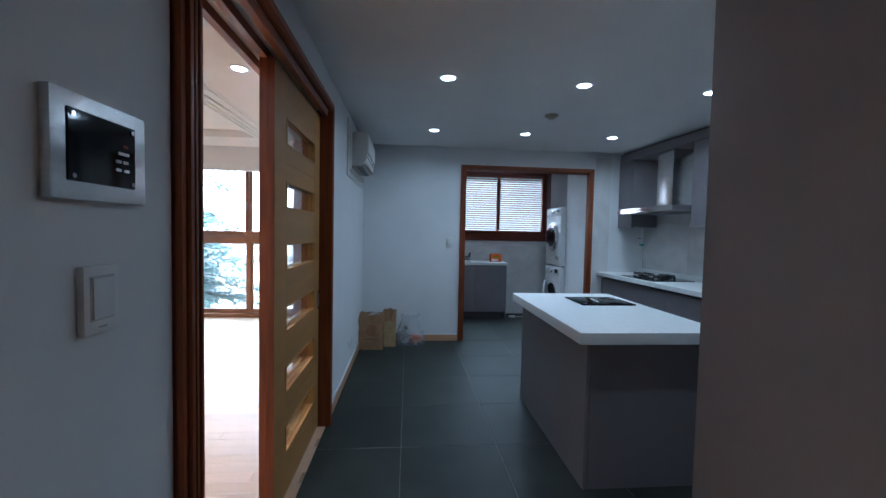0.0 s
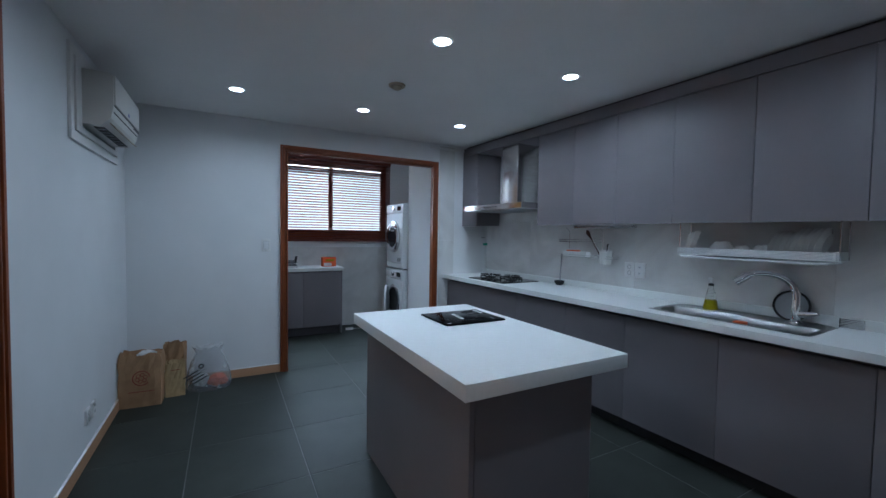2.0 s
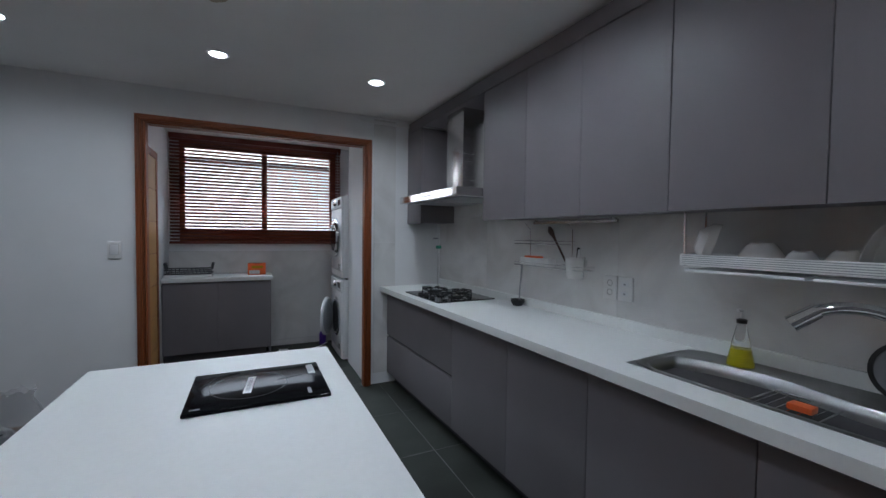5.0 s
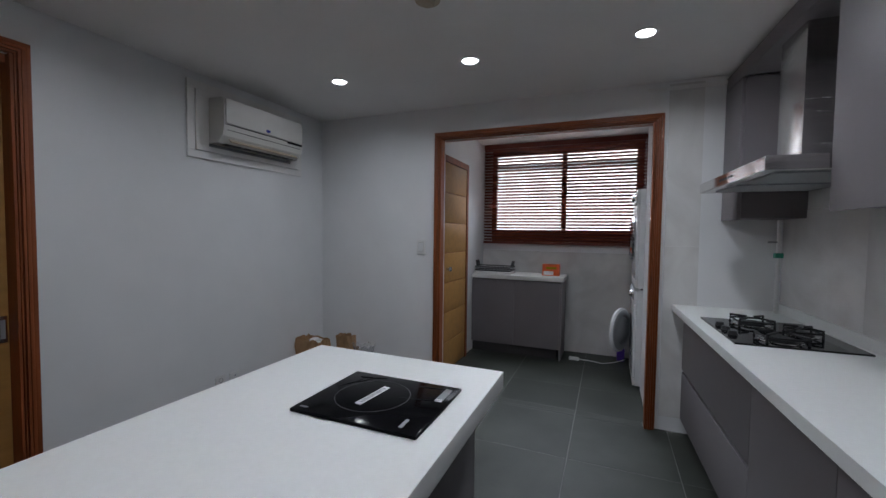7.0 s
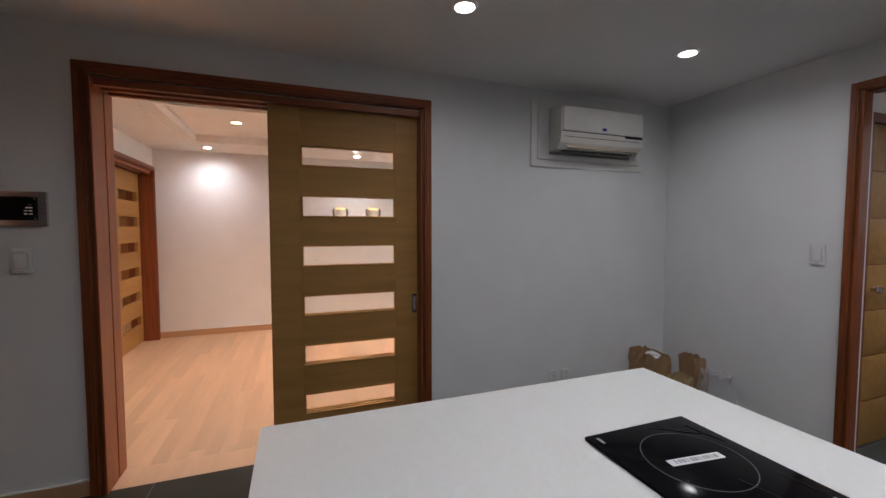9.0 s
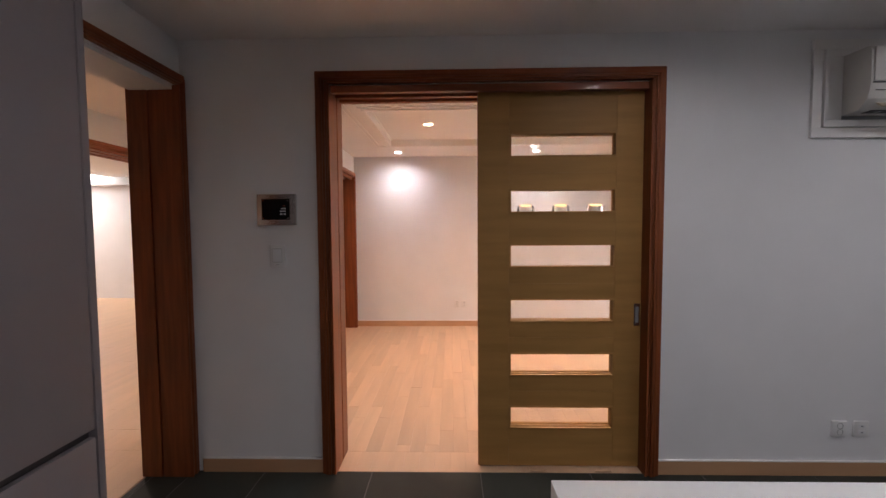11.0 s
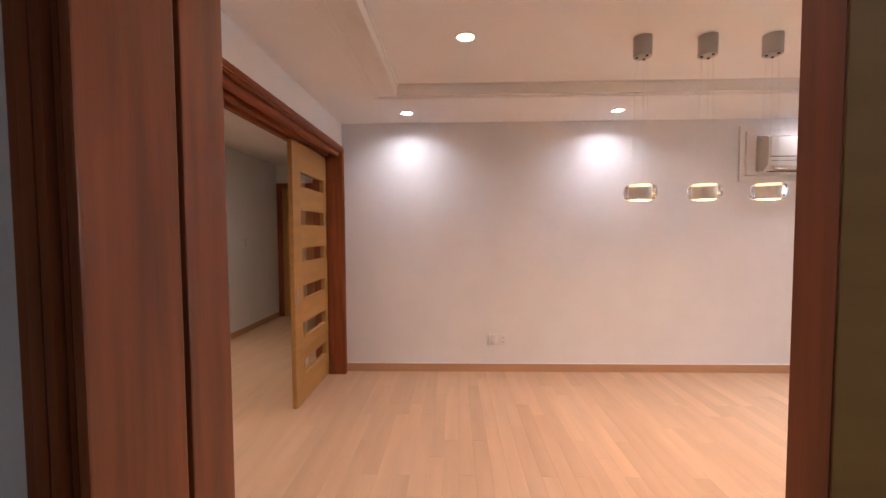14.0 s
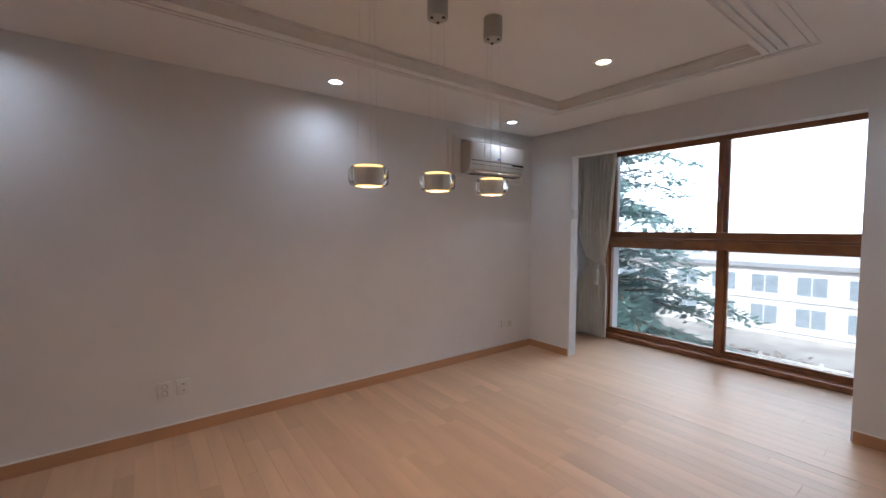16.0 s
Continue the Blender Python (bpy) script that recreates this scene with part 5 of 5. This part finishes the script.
part("energy_label", bx(B(), (0.150, 0.04, 0.0101), (0.172, 0.058, 0.0106)), PAPER, ic)
part("logo_bar", bx(B(), (0.13, -0.135, 0.0101), (0.14, -0.09, 0.0105)), GREY, ic)
part("logo_bar", bx(B(), (-0.175, -0.14, 0.0101), (-0.15, -0.132, 0.0105)), GREY, ic)
for i, (x0, y0, x1, y1) in enumerate(((-0.17, 0.02, -0.13, 0.11), (-0.15, 0.12, -0.06, 0.14), (-0.16, 0.05, -0.10, 0.13), (0.05, 0.02, 0.17, 0.05), (0.06, 0.12, 0.15, 0.13))):
    part("film_crease", tube(B(), [(x0, y0, 0.0103), ((x0 + x1) / 2 + 0.006, (y0 + y1) / 2, 0.0108), (x1, y1, 0.0103)], 0.0007, 5), BLACK, ic)


# ---------- bags in the corner ----------
def paper_bag(at, turn, w, d, h, material, label, seed):
    rnd = random.Random(seed)
    b = thing("paper_bag", at, label, "paper bag", "paper bags in the corner")
    bm = B()
    n, lv = 7, 6
    jit = lambda z: rnd.uniform(-1, 1) * 0.006 * (0.3 + z / h)
    outer = []
    for k in range(lv + 1):
        z = h * k / lv
        lo = []
        for cx, cy, ex, ey in ((-1, -1, 1, 0), (1, -1, 0, 1), (1, 1, -1, 0), (-1, 1, 0, -1)):
            for i in range(n):
                f = 2 * i / n
                lo.append(bm.verts.new(((cx + ex * f) * w / 2 + jit(z), (cy + ey * f) * d / 2 + jit(z), z + (jit(h) * 1.5 if k == lv else 0))))
        outer.append(lo)
    m = 4 * n
    for a, c in zip(outer, outer[1:]):
        for i in range(m):
            bm.faces.new((a[i], a[(i + 1) % m], c[(i + 1) % m], c[i]))
    bm.faces.new(outer[0])
    o = part("bag", bm, material, b)
    s = o.modifiers.new("thickness", "SOLIDIFY")
    s.thickness = 0.0015
    b.matrix_world = pose(*at, 0, 0, turn)
    return b


def crumpled(parent, at, size, material, name, seed, label=""):
    bm = B()
    bmesh.ops.create_icosphere(bm, subdivisions=3, radius=1)
    for v in bm.verts:
        k = 1 + 0.28 * noise.noise(v.co * 2.2 + Vector((seed, 0, 0))) + 0.12 * noise.noise(v.co * 6 + Vector((0, seed, 0)))
        v.co = Vector((v.co.x * size[0], v.co.y * size[1], v.co.z * size[2])) * k + Vector(at)
    return part(name, bm, material, parent, label)


b1 = paper_bag((0.0, 5.33, 0.001), -3, 0.262, 0.15, 0.40, KRAFT, "brown kraft paper bag with a round red emblem", 1)
crumpled(b1, (0.03, 0.0, 0.37), (0.07, 0.045, 0.04), PAPER, "paper_wad", 2, "crumpled white paper")
part("emblem", lathe(B(), [(0.050, 0.0), (0.054, 0.0008), (0.058, 0.0)], (0.01, -0.080, 0.22), 36, (0, -1, 0)), PRINT, b1, "printed red ring")
for k in range(6):
    a = k * math.pi / 3 + 0.3
    part("petal", lathe(B(), [(0.010, 0.0), (0.0125, 0.0008), (0.015, 0.0)], (0.01 + 0.026 * math.cos(a), -0.080, 0.22 + 0.026 * math.sin(a)), 18, (0, -1, 0)), PRINT, b1)
part("print_line", bx(B(), (-0.07, -0.0815, 0.115), (0.09, -0.080, 0.121)), PRINT, b1)
b2 = paper_bag((0.205, 5.42, 0.001), 4, 0.135, 0.10, 0.27, KRAFT_PALE, "pale paper shopping bag beside the kraft bag", 3)
part("print_line", bx(B(), (-0.03, -0.054, 0.215), (0.03, -0.0525, 0.221)), PRINT, b2)
b4 = paper_bag((0.195, 5.545, 0.001), -6, 0.14, 0.10, 0.40, KRAFT, "brown paper bag with a crumpled top", 4)
b3 = thing("plastic_bag", (0.44, 5.46, 0.001), "clear plastic bag of wrapped packets on the floor", "plastic bag")
bm = B()
prof = ((0.0, 0.02), (0.155, 0.0), (0.172, 0.04), (0.165, 0.10), (0.15, 0.17), (0.125, 0.24), (0.095, 0.30), (0.10, 0.335), (0.115, 0.36))
rings = []
for r, z in prof:
    ring_ = []
    for i in range(48):
        a = 2 * math.pi * i / 48
        fold = 1 + (0.05 + 0.5 * z) * 0.45 * noise.noise(Vector((2.6 * math.cos(a), 2.6 * math.sin(a), z * 2.5))) + 0.06 * noise.noise(Vector((7 * math.cos(a), 7 * math.sin(a), z * 14)))
        ring_.append(bm.verts.new((r * fold * math.cos(a), 0.52 * r * fold * math.sin(a), z + (0.03 * noise.noise(Vector((3 * math.cos(a), 3 * math.sin(a), 5.0))) if z > 0.2 else 0.0))))
    rings.append(ring_)
for a, b in zip(rings, rings[1:]):
    for i in range(48):
        bm.faces.new((a[i], a[(i + 1) % 48], b[(i + 1) % 48], b[i]))
part("film", bm, FILM, b3, "crumpled clear film", True)
crumpled(b3, (0.07, -0.01, 0.065), (0.075, 0.055, 0.05), ORANGE, "orange_packet", 6)
crumpled(b3, (-0.06, 0.0, 0.08), (0.06, 0.05, 0.06), PAPER, "white_packet", 7)
for i in range(4):
    part("print_bar", bx(B(), (-0.09 + 0.012 * i, -0.105, 0.20 - i * 0.026), (0.03 + 0.01 * i, -0.1035, 0.209 - i * 0.026)), BLACK, b3).rotation_euler = (0, radians(-28), 0)
part("logo_blot", lathe(B(), [(0.010, 0.0), (0.016, 0.001), (0.022, 0.0)], (-0.05, -0.104, 0.225), 16, (0, -1, 0)), BLACK, b3)

# ---------- living room and hall ----------
structure("trim_cove_light", boxes(((-5.84, -6.5, 2.38), (-4.2, -4.4, 2.418))), mat("cove_light", (0.9, 0.9, 0.9), 0.6, glow=(1.0, 0.98, 0.94), power=1.6), "glowing ceiling light panel of the living room", "ceiling light")
lcu = thing("curtain", (-5.66, -5.75, 0.02), "olive-grey curtain tied back in the living room", "curtain")
bm, grid = B(), []
for r in range(25):
    z = 2.2 * r / 24
    p = math.exp(-((z - 1.0) / 0.25) ** 2)
    grid.append([bm.verts.new((0.04 * math.sin(c * 0.9), (c / 60 - 0.5) * (0.55 * (1 - p) + 0.44 * p), z)) for c in range(61)])
for a, b in zip(grid, grid[1:]):
    for c in range(60):
        bm.faces.new((a[c], a[c + 1], b[c + 1], b[c]))
lcl = part("cloth", bm, mat("olive_curtain", (0.30, 0.27, 0.19), 0.9, var=0.1, bump=0.3), lcu, smooth=True)
lcl.modifiers.new("thickness", "SOLIDIFY").thickness = 0.004
part("tieback", tube(B(), [(0.07 * math.cos(a), 0.235 * math.sin(a), 1.0) for a in [2 * math.pi * i / 20 for i in range(20)]], 0.008, 8, True), PAPER, lcu, "pale cord tieback")
lcr = thing("curtain_rail", (-5.68, -5.2, 2.24), "slim rail carrying the living room curtain", "curtain rail")
part("track", bx(B(), (-0.17, -1.4, 0), (0.02, 1.3, 0.03), 0.003), PLASTIC, lcr)

w3 = thing("window_3", (-6.57, -3.55, 0.95), "dark-stained window with a closed dark blind", "window")
w3["kind"] = "structure"
o3 = (-6.57, -3.55, 0.95)
for a, b in (((-7.05, -3.56, 0.82), (-6.97, -3.49, 2.17)), ((-6.40, -3.56, 0.82), (-6.33, -3.49, 2.17)), ((-6.969, -3.56, 2.09), (-6.401, -3.49, 2.17)), ((-6.969, -3.56, 0.82), (-6.401, -3.49, 0.93))):
    piece("window_frame", a, b, DARKWOOD, w3, off=o3)
DSLAT = mat("dark_slat", (0.03, 0.03, 0.035), 0.5)
for i in range(39):
    piece("slat", (-6.965, -3.535 - 0.004 * (i % 2), 0.935 + i * 0.0293), (-6.405, -3.53 - 0.004 * (i % 2), 0.962 + i * 0.0293), DSLAT, w3, off=o3)
d3 = thing("door_3", (-6.11, -3.5, 0), "dark red-brown wooden cupboard door beside the window", "door")
d3["kind"] = "structure"
for a, b in (((-0.20, 0.001, 0), (-0.14, 0.03, 2.15)), ((0.14, 0.001, 0), (0.20, 0.03, 2.15)), ((-0.1399, 0.001, 2.08), (0.1399, 0.03, 2.15))):
    part("casing", bx(B(), a, b, 0.003), DARKWOOD, d3)
part("leaf", bx(B(), (-0.139, 0.001, 0.005), (0.139, 0.018, 2.079)), DARKWOOD, d3)
dr = thing("door_2", (-5.93, -0.60, 0), "brown stained wooden door frame at the end of the hall", "door")
dr["kind"] = "structure"
for a, b in (((-0.069, -0.048, 0), (-0.04, 0.03, 2.1)), ((-0.069, 0.80, 0), (-0.04, 0.88, 2.1)), ((-0.069, 0.0301, 2.02), (-0.04, 0.7999, 2.1))):
    part("casing", bx(B(), a, b, 0.003), DARKWOOD, dr)
part("leaf", bx(B(), (-0.069, 0.031, 0.005), (-0.055, 0.799, 2.019)), LEAFWOOD, dr)

# ---------- outdoors ----------
GROUND = mat("gravel_ground", (0.30, 0.285, 0.26), 0.9, var=0.25, scale=0.4, bump=0.3)
FACADE = mat("pale_render", (0.72, 0.70, 0.68), 0.8, var=0.06, scale=0.5, bump=0.1)
FACADE2 = mat("brick_facade", (0.62, 0.56, 0.52), 0.8, var=0.1, scale=0.6)
FARGLASS = mat("far_window_glass", (0.25, 0.29, 0.32), 0.2, var=0.2, bump=0)
BARK = mat("bark", (0.10, 0.07, 0.05), 0.9, var=0.3, scale=8, bump=0.6, bscale=20, stretch=(3, 3, 0.6))
NEEDLE = mat("cedar_needles", (0.15, 0.22, 0.20), 0.6, var=0.35, scale=2.0, bump=0.1)
nn, nl = NEEDLE.node_tree.nodes, NEEDLE.node_tree.links
through_leaf, both = nn.new("ShaderNodeBsdfTranslucent"), nn.new("ShaderNodeMixShader")
through_leaf.inputs[0].default_value = (0.36, 0.52, 0.50, 1)
both.inputs[0].default_value = 0.6
nl.new(nn["Principled BSDF"].outputs[0], both.inputs[1])
nl.new(through_leaf.outputs[0], both.inputs[2])
nl.new(both.outputs[0], nn["Material Output"].inputs[0])
gm = B()
bx(gm, (-600, 9, -7.2), (600, 900, -7.0))
tagged(obj("ground", gm, GROUND), "pale gravel ground far below the window", "ground", kind="structure")
bk = B()
bx(bk, (-420, 300, -20), (420, 302, 260))
tagged(obj("backdrop", bk, mat("hazy_sky", (0.9, 0.92, 0.95), 0.9, glow=(0.93, 0.97, 1.0), power=1.15)), "bright hazy white sky in the distance", "sky", kind="structure")


def building(at, w, d, storeys, wallmat, cols, label):
    b = thing("apartment_building", at, label, "building")
    h = storeys * 2.4 + 0.5
    part("wall", bx(B(), (0, 0, 0), (w, d, h)), wallmat, b)
    part("roof", bx(B(), (-0.3, -0.3, h), (w + 0.3, d + 0.3, h + 0.35)), GREY, b)
    wm = None
    for s in range(storeys):
        part("ledge", bx(B(), (0, -0.12, s * 2.4 + 0.4), (w, 0, s * 2.4 + 0.52)), FACADE, b)
        for c in range(cols):
            x = w * (c + 0.5) / cols
            if wm is None:
                fr = bx(B(), (-0.95, -0.06, -0.05), (0.95, 0.0, 1.55))
                wm = part("window", fr, FACADE, b)
                wp_ = [part("pane", bx(B(), (-0.85, -0.08, 0.05), (-0.03, -0.055, 1.45)), FARGLASS, wm), part("pane", bx(B(), (0.03, -0.08, 0.05), (0.85, -0.055, 1.45)), FARGLASS, wm)]
                wm.location = (x, 0, s * 2.4 + 0.85)
            else:
                w_ = new("window", wm.data)
                w_.parent, w_.location = b, (x, 0, s * 2.4 + 0.85)
                for q in wp_:
                    k = new("pane", q.data)
                    k.parent = w_
    return b


building((-26, 42, -7), 48, 10, 2, FACADE, 17, "pale rendered low building across the street")
building((15, 75, -7), 22, 10, 2, FACADE, 7, "pale rendered building beyond the car park")
building((-58, 80, -7), 30, 10, 2, FACADE2, 9, "pale apartment building behind the trees")


# added block that hides the bright sky from the laundry window
SCREENWALL = mat("grey_render", (0.36, 0.355, 0.37), 0.85, var=0.12, scale=0.8, bump=0.2)
sky_screen = building((-0.6, 12.5, -7), 14, 9, 6, SCREENWALL, 0, "grey block added to dim the sky behind the laundry blind")


def clump(bm, c, r, n, rnd, droop):
    """A flat spray of needle blades round c."""
    for _ in range(n):
        a, q = rnd.uniform(0, 2 * math.pi), rnd.uniform(0.2, 1.0) * r
        p = c + Vector((q * math.cos(a), q * math.sin(a), rnd.uniform(-0.10, 0.08) * r * 2 - droop * q * 0.4))
        d = Vector((math.cos(a), math.sin(a), rnd.uniform(-0.5, 0.35))).normalized() * rnd.uniform(0.16, 0.32)
        s = Vector((-d.y, d.x, rnd.uniform(-0.05, 0.05))) * 0.24
        v = [bm.verts.new(p), bm.verts.new(p + d * 0.5 + s), bm.verts.new(p + d), bm.verts.new(p + d * 0.5 - s)]
        bm.faces.new(v)


def cedar(at, height, spread, seed, label):
    rnd = random.Random(seed)
    t = thing("cedar_tree", at, label, "tree", "cedar trees")
    part("trunk", tube(B(), [(0, 0, 0), (0.08, 0.03, height * 0.35), (-0.05, 0.05, height * 0.7), (0.02, 0, height)], [0.24, 0.19, 0.11, 0.02], 10), BARK, t, smooth=True)
    limbs, leaves = B(), B()
    z = height * 0.12
    while z < height * 0.97:
        k = 1 - z / height
        for _ in range(rnd.choice((3, 3, 4))):
            a = rnd.uniform(0, 2 * math.pi)
            L = spread * (0.25 + 0.75 * k ** 0.8) * rnd.uniform(0.65, 1.1)
            pts = [Vector((math.cos(a) * L * f, math.sin(a) * L * f, z + 0.22 * L * f - 0.40 * L * f * f)) for f in (0, 0.35, 0.7, 1.0)]
            tube(limbs, pts, [0.05 * k + 0.015, 0.035 * k + 0.01, 0.015, 0.006], 5)
            m = max(3, int(L * 3.2))
            for i in range(m):
                f = 0.06 + 0.94 * i / (m - 1)
                base = pts[0].lerp(pts[1], f / 0.35) if f < 0.35 else (pts[1].lerp(pts[2], (f - 0.35) / 0.35) if f < 0.7 else pts[2].lerp(pts[3], (f - 0.7) / 0.3))
                clump(leaves, base + Vector((rnd.uniform(-0.2, 0.2), rnd.uniform(-0.2, 0.2), rnd.uniform(-0.05, 0.08))), 0.50 * (1.2 - 0.5 * f), 44, rnd, 0.5)
        z += rnd.uniform(0.30, 0.55)
    part("limbs", limbs, BARK, t)
    part("crown", leaves, NEEDLE, t)
    return t


cedar((-7.6, 14.5, -7.0), 14.5, 5.4, 11, "blue-green cedar tree with drooping boughs near the window")
cedar((-10.2, 22.0, -7.0), 6.6, 2.4, 12, "smaller cedar tree below the window")
cedar((-12.5, 19.0, -7.0), 15.0, 4.4, 13, "tall cedar tree further from the window")
hrnd = random.Random(3)
hm = B()
for _ in range(640):
    clump(hm, Vector((hrnd.uniform(-14, 16), hrnd.uniform(24.5, 26.5), -7 + hrnd.uniform(0.1, 2.5))), 0.6, 26, hrnd, 0.1)
tagged(obj("hedge", hm, mat("brown_shrub", (0.10, 0.062, 0.05), 0.85, var=0.3, scale=3)), "bare brown shrubs behind the garden fence", "hedge", kind="stuff")


fence = thing("garden_fence", (4.0, 24.0, -7.0), "pale slatted garden fence in front of the shrubs", "fence")
post = part("post", bx(B(), (-0.05, 0.0, 0.0), (0.05, 0.1, 2.9)), FACADE, fence)
post.location.x = -18.0
for i in range(1, 19):
    q = new("post", post.data)
    q.parent, q.location = fence, (-18.0 + i * 2.0, 0, 0)
board = part("slat", bx(B(), (-18.2, -0.03, 0.0), (18.2, -0.002, 0.085)), FACADE, fence)
board.location.z = 0.2
for i in range(1, 13):
    q = new("slat", board.data)
    q.parent, q.location = fence, (0, 0, 0.2 + i * 0.21)


# the east run stands two degrees off square: turn it as one about its north end
run = Matrix.Translation((2.80, KY, 0)) @ Matrix.Rotation(radians(EAST_TURN), 4, "Z") @ Matrix.Translation((-2.80, -KY, 0))
EAST_RUN = ("base_cabinet", "worktop", "backsplash", "wall_cabinet", "cabinet_fascia", "range_hood", "gas_hob", "sink", "dish_sponge", "faucet", "strainer_lid", "vent_grille", "soap_bottle", "ladle",
            "dish_shelf", "plate", "bowl", "utensil_rail", "wrap_box", "utensil_cup", "gas_pipe", "wall_kitchen_east")
for ob in [o for o in scene.objects if o.parent is None]:
    if ob.name.split(".")[0] in EAST_RUN or (ob.name.split(".")[0] == "wall_socket" and ob.location.x > 3):
        ob.matrix_basis = run @ ob.matrix_basis

# ---------- floor tiles and planks, last ----------
def tile_mesh(name, w, d, bevel, material):
    bm = bx(B(), (0, 0, -0.006), (w, d, 0.0))
    top = [e for e in bm.edges if all(v.co.z > -0.001 for v in e.verts)]
    bmesh.ops.bevel(bm, geom=top, offset=bevel, segments=1, affect="EDGES")
    bmesh.ops.recalc_face_normals(bm, faces=bm.faces[:])
    me = bpy.data.meshes.new(name)
    bm.to_mesh(me)
    bm.free()
    me.materials.append(material)
    return me


meshes = {}


def lay(name, x0, y0, x1, y1, material, parent, bevel, gap):
    if x1 - x0 < 0.02 or y1 - y0 < 0.02:
        return
    key = (name, round(x1 - x0, 3), round(y1 - y0, 3))
    if key not in meshes:
        meshes[key] = tile_mesh(name, x1 - x0 - gap, y1 - y0 - gap, bevel, material)
    ob = new(name, meshes[key])
    ob.location = (x0 + gap / 2, y0 + gap / 2, 0)
    ob.parent = parent


floors = bpy.data.objects
PITCH, OX, OY = 0.605, 0.375, 3.185
for rx0, ry0, rx1, ry1 in ((KX, 0.962, RX + 0.12, KY), (1.10, KY, 2.645, 5.71), (0.95, 5.71, 3.3, 7.30), (-0.09, 0.73, 1.03, 0.962)):
    i0, i1 = math.floor((rx0 - OX) / PITCH), math.ceil((rx1 - OX) / PITCH)
    j0, j1 = math.floor((ry0 - OY) / PITCH), math.ceil((ry1 - OY) / PITCH)
    for i in range(i0, i1):
        for j in range(j0, j1):
            lay("tile", max(rx0, OX + i * PITCH), max(ry0, OY + j * PITCH), min(rx1, OX + (i + 1) * PITCH), min(ry1, OY + (j + 1) * PITCH), TILE, floors["floor_kitchen"], 0.0012, 0.004)

rnd = random.Random(5)
PW, PL = 0.09, 0.91


def planks(x0, y0, x1, y1, sink):
    j = 0
    y = y0
    while y < y1 - 0.02:
        x = x0 - rnd.choice((0.0, 0.18, 0.36, 0.55, 0.73))
        while x < x1:
            a, b = max(x, x0), min(x + PL, x1)
            if b - a > 0.03:
                sink(round(a, 3), round(y, 3), round(b, 3), round(min(y + PW, y1), 3))
            x += PL
        y += PW


planks(DXW, DYS, DXE, 5.405, lambda *q: lay("plank", *q, PLANK, floors["floor_wood"], 0.0005, 0.0006))
rest = B()


def joined(a, y, b, y2):
    bx(rest, (a + 0.0005, y + 0.0005, -0.006), (b - 0.0005, y2 - 0.0005, 0.0))


planks(DXW, 5.405, DXE, 6.93, joined)
planks(DXE, 1.78, KX, 3.473, joined)
planks(-6.0, DYS - 29 * PW, -0.60, DYS, joined)
planks(-0.60, DYS - 29 * PW, DXE, 0.86, joined)
planks(DXE, DYS - 29 * PW, 1.2, 0.73, joined)
planks(-7.4, -6.84, 1.28, DYS - 29 * PW, joined)
pr = part("planks", rest, PLANK, floors["floor_wood"])
tagged(pr, kind="stuff")
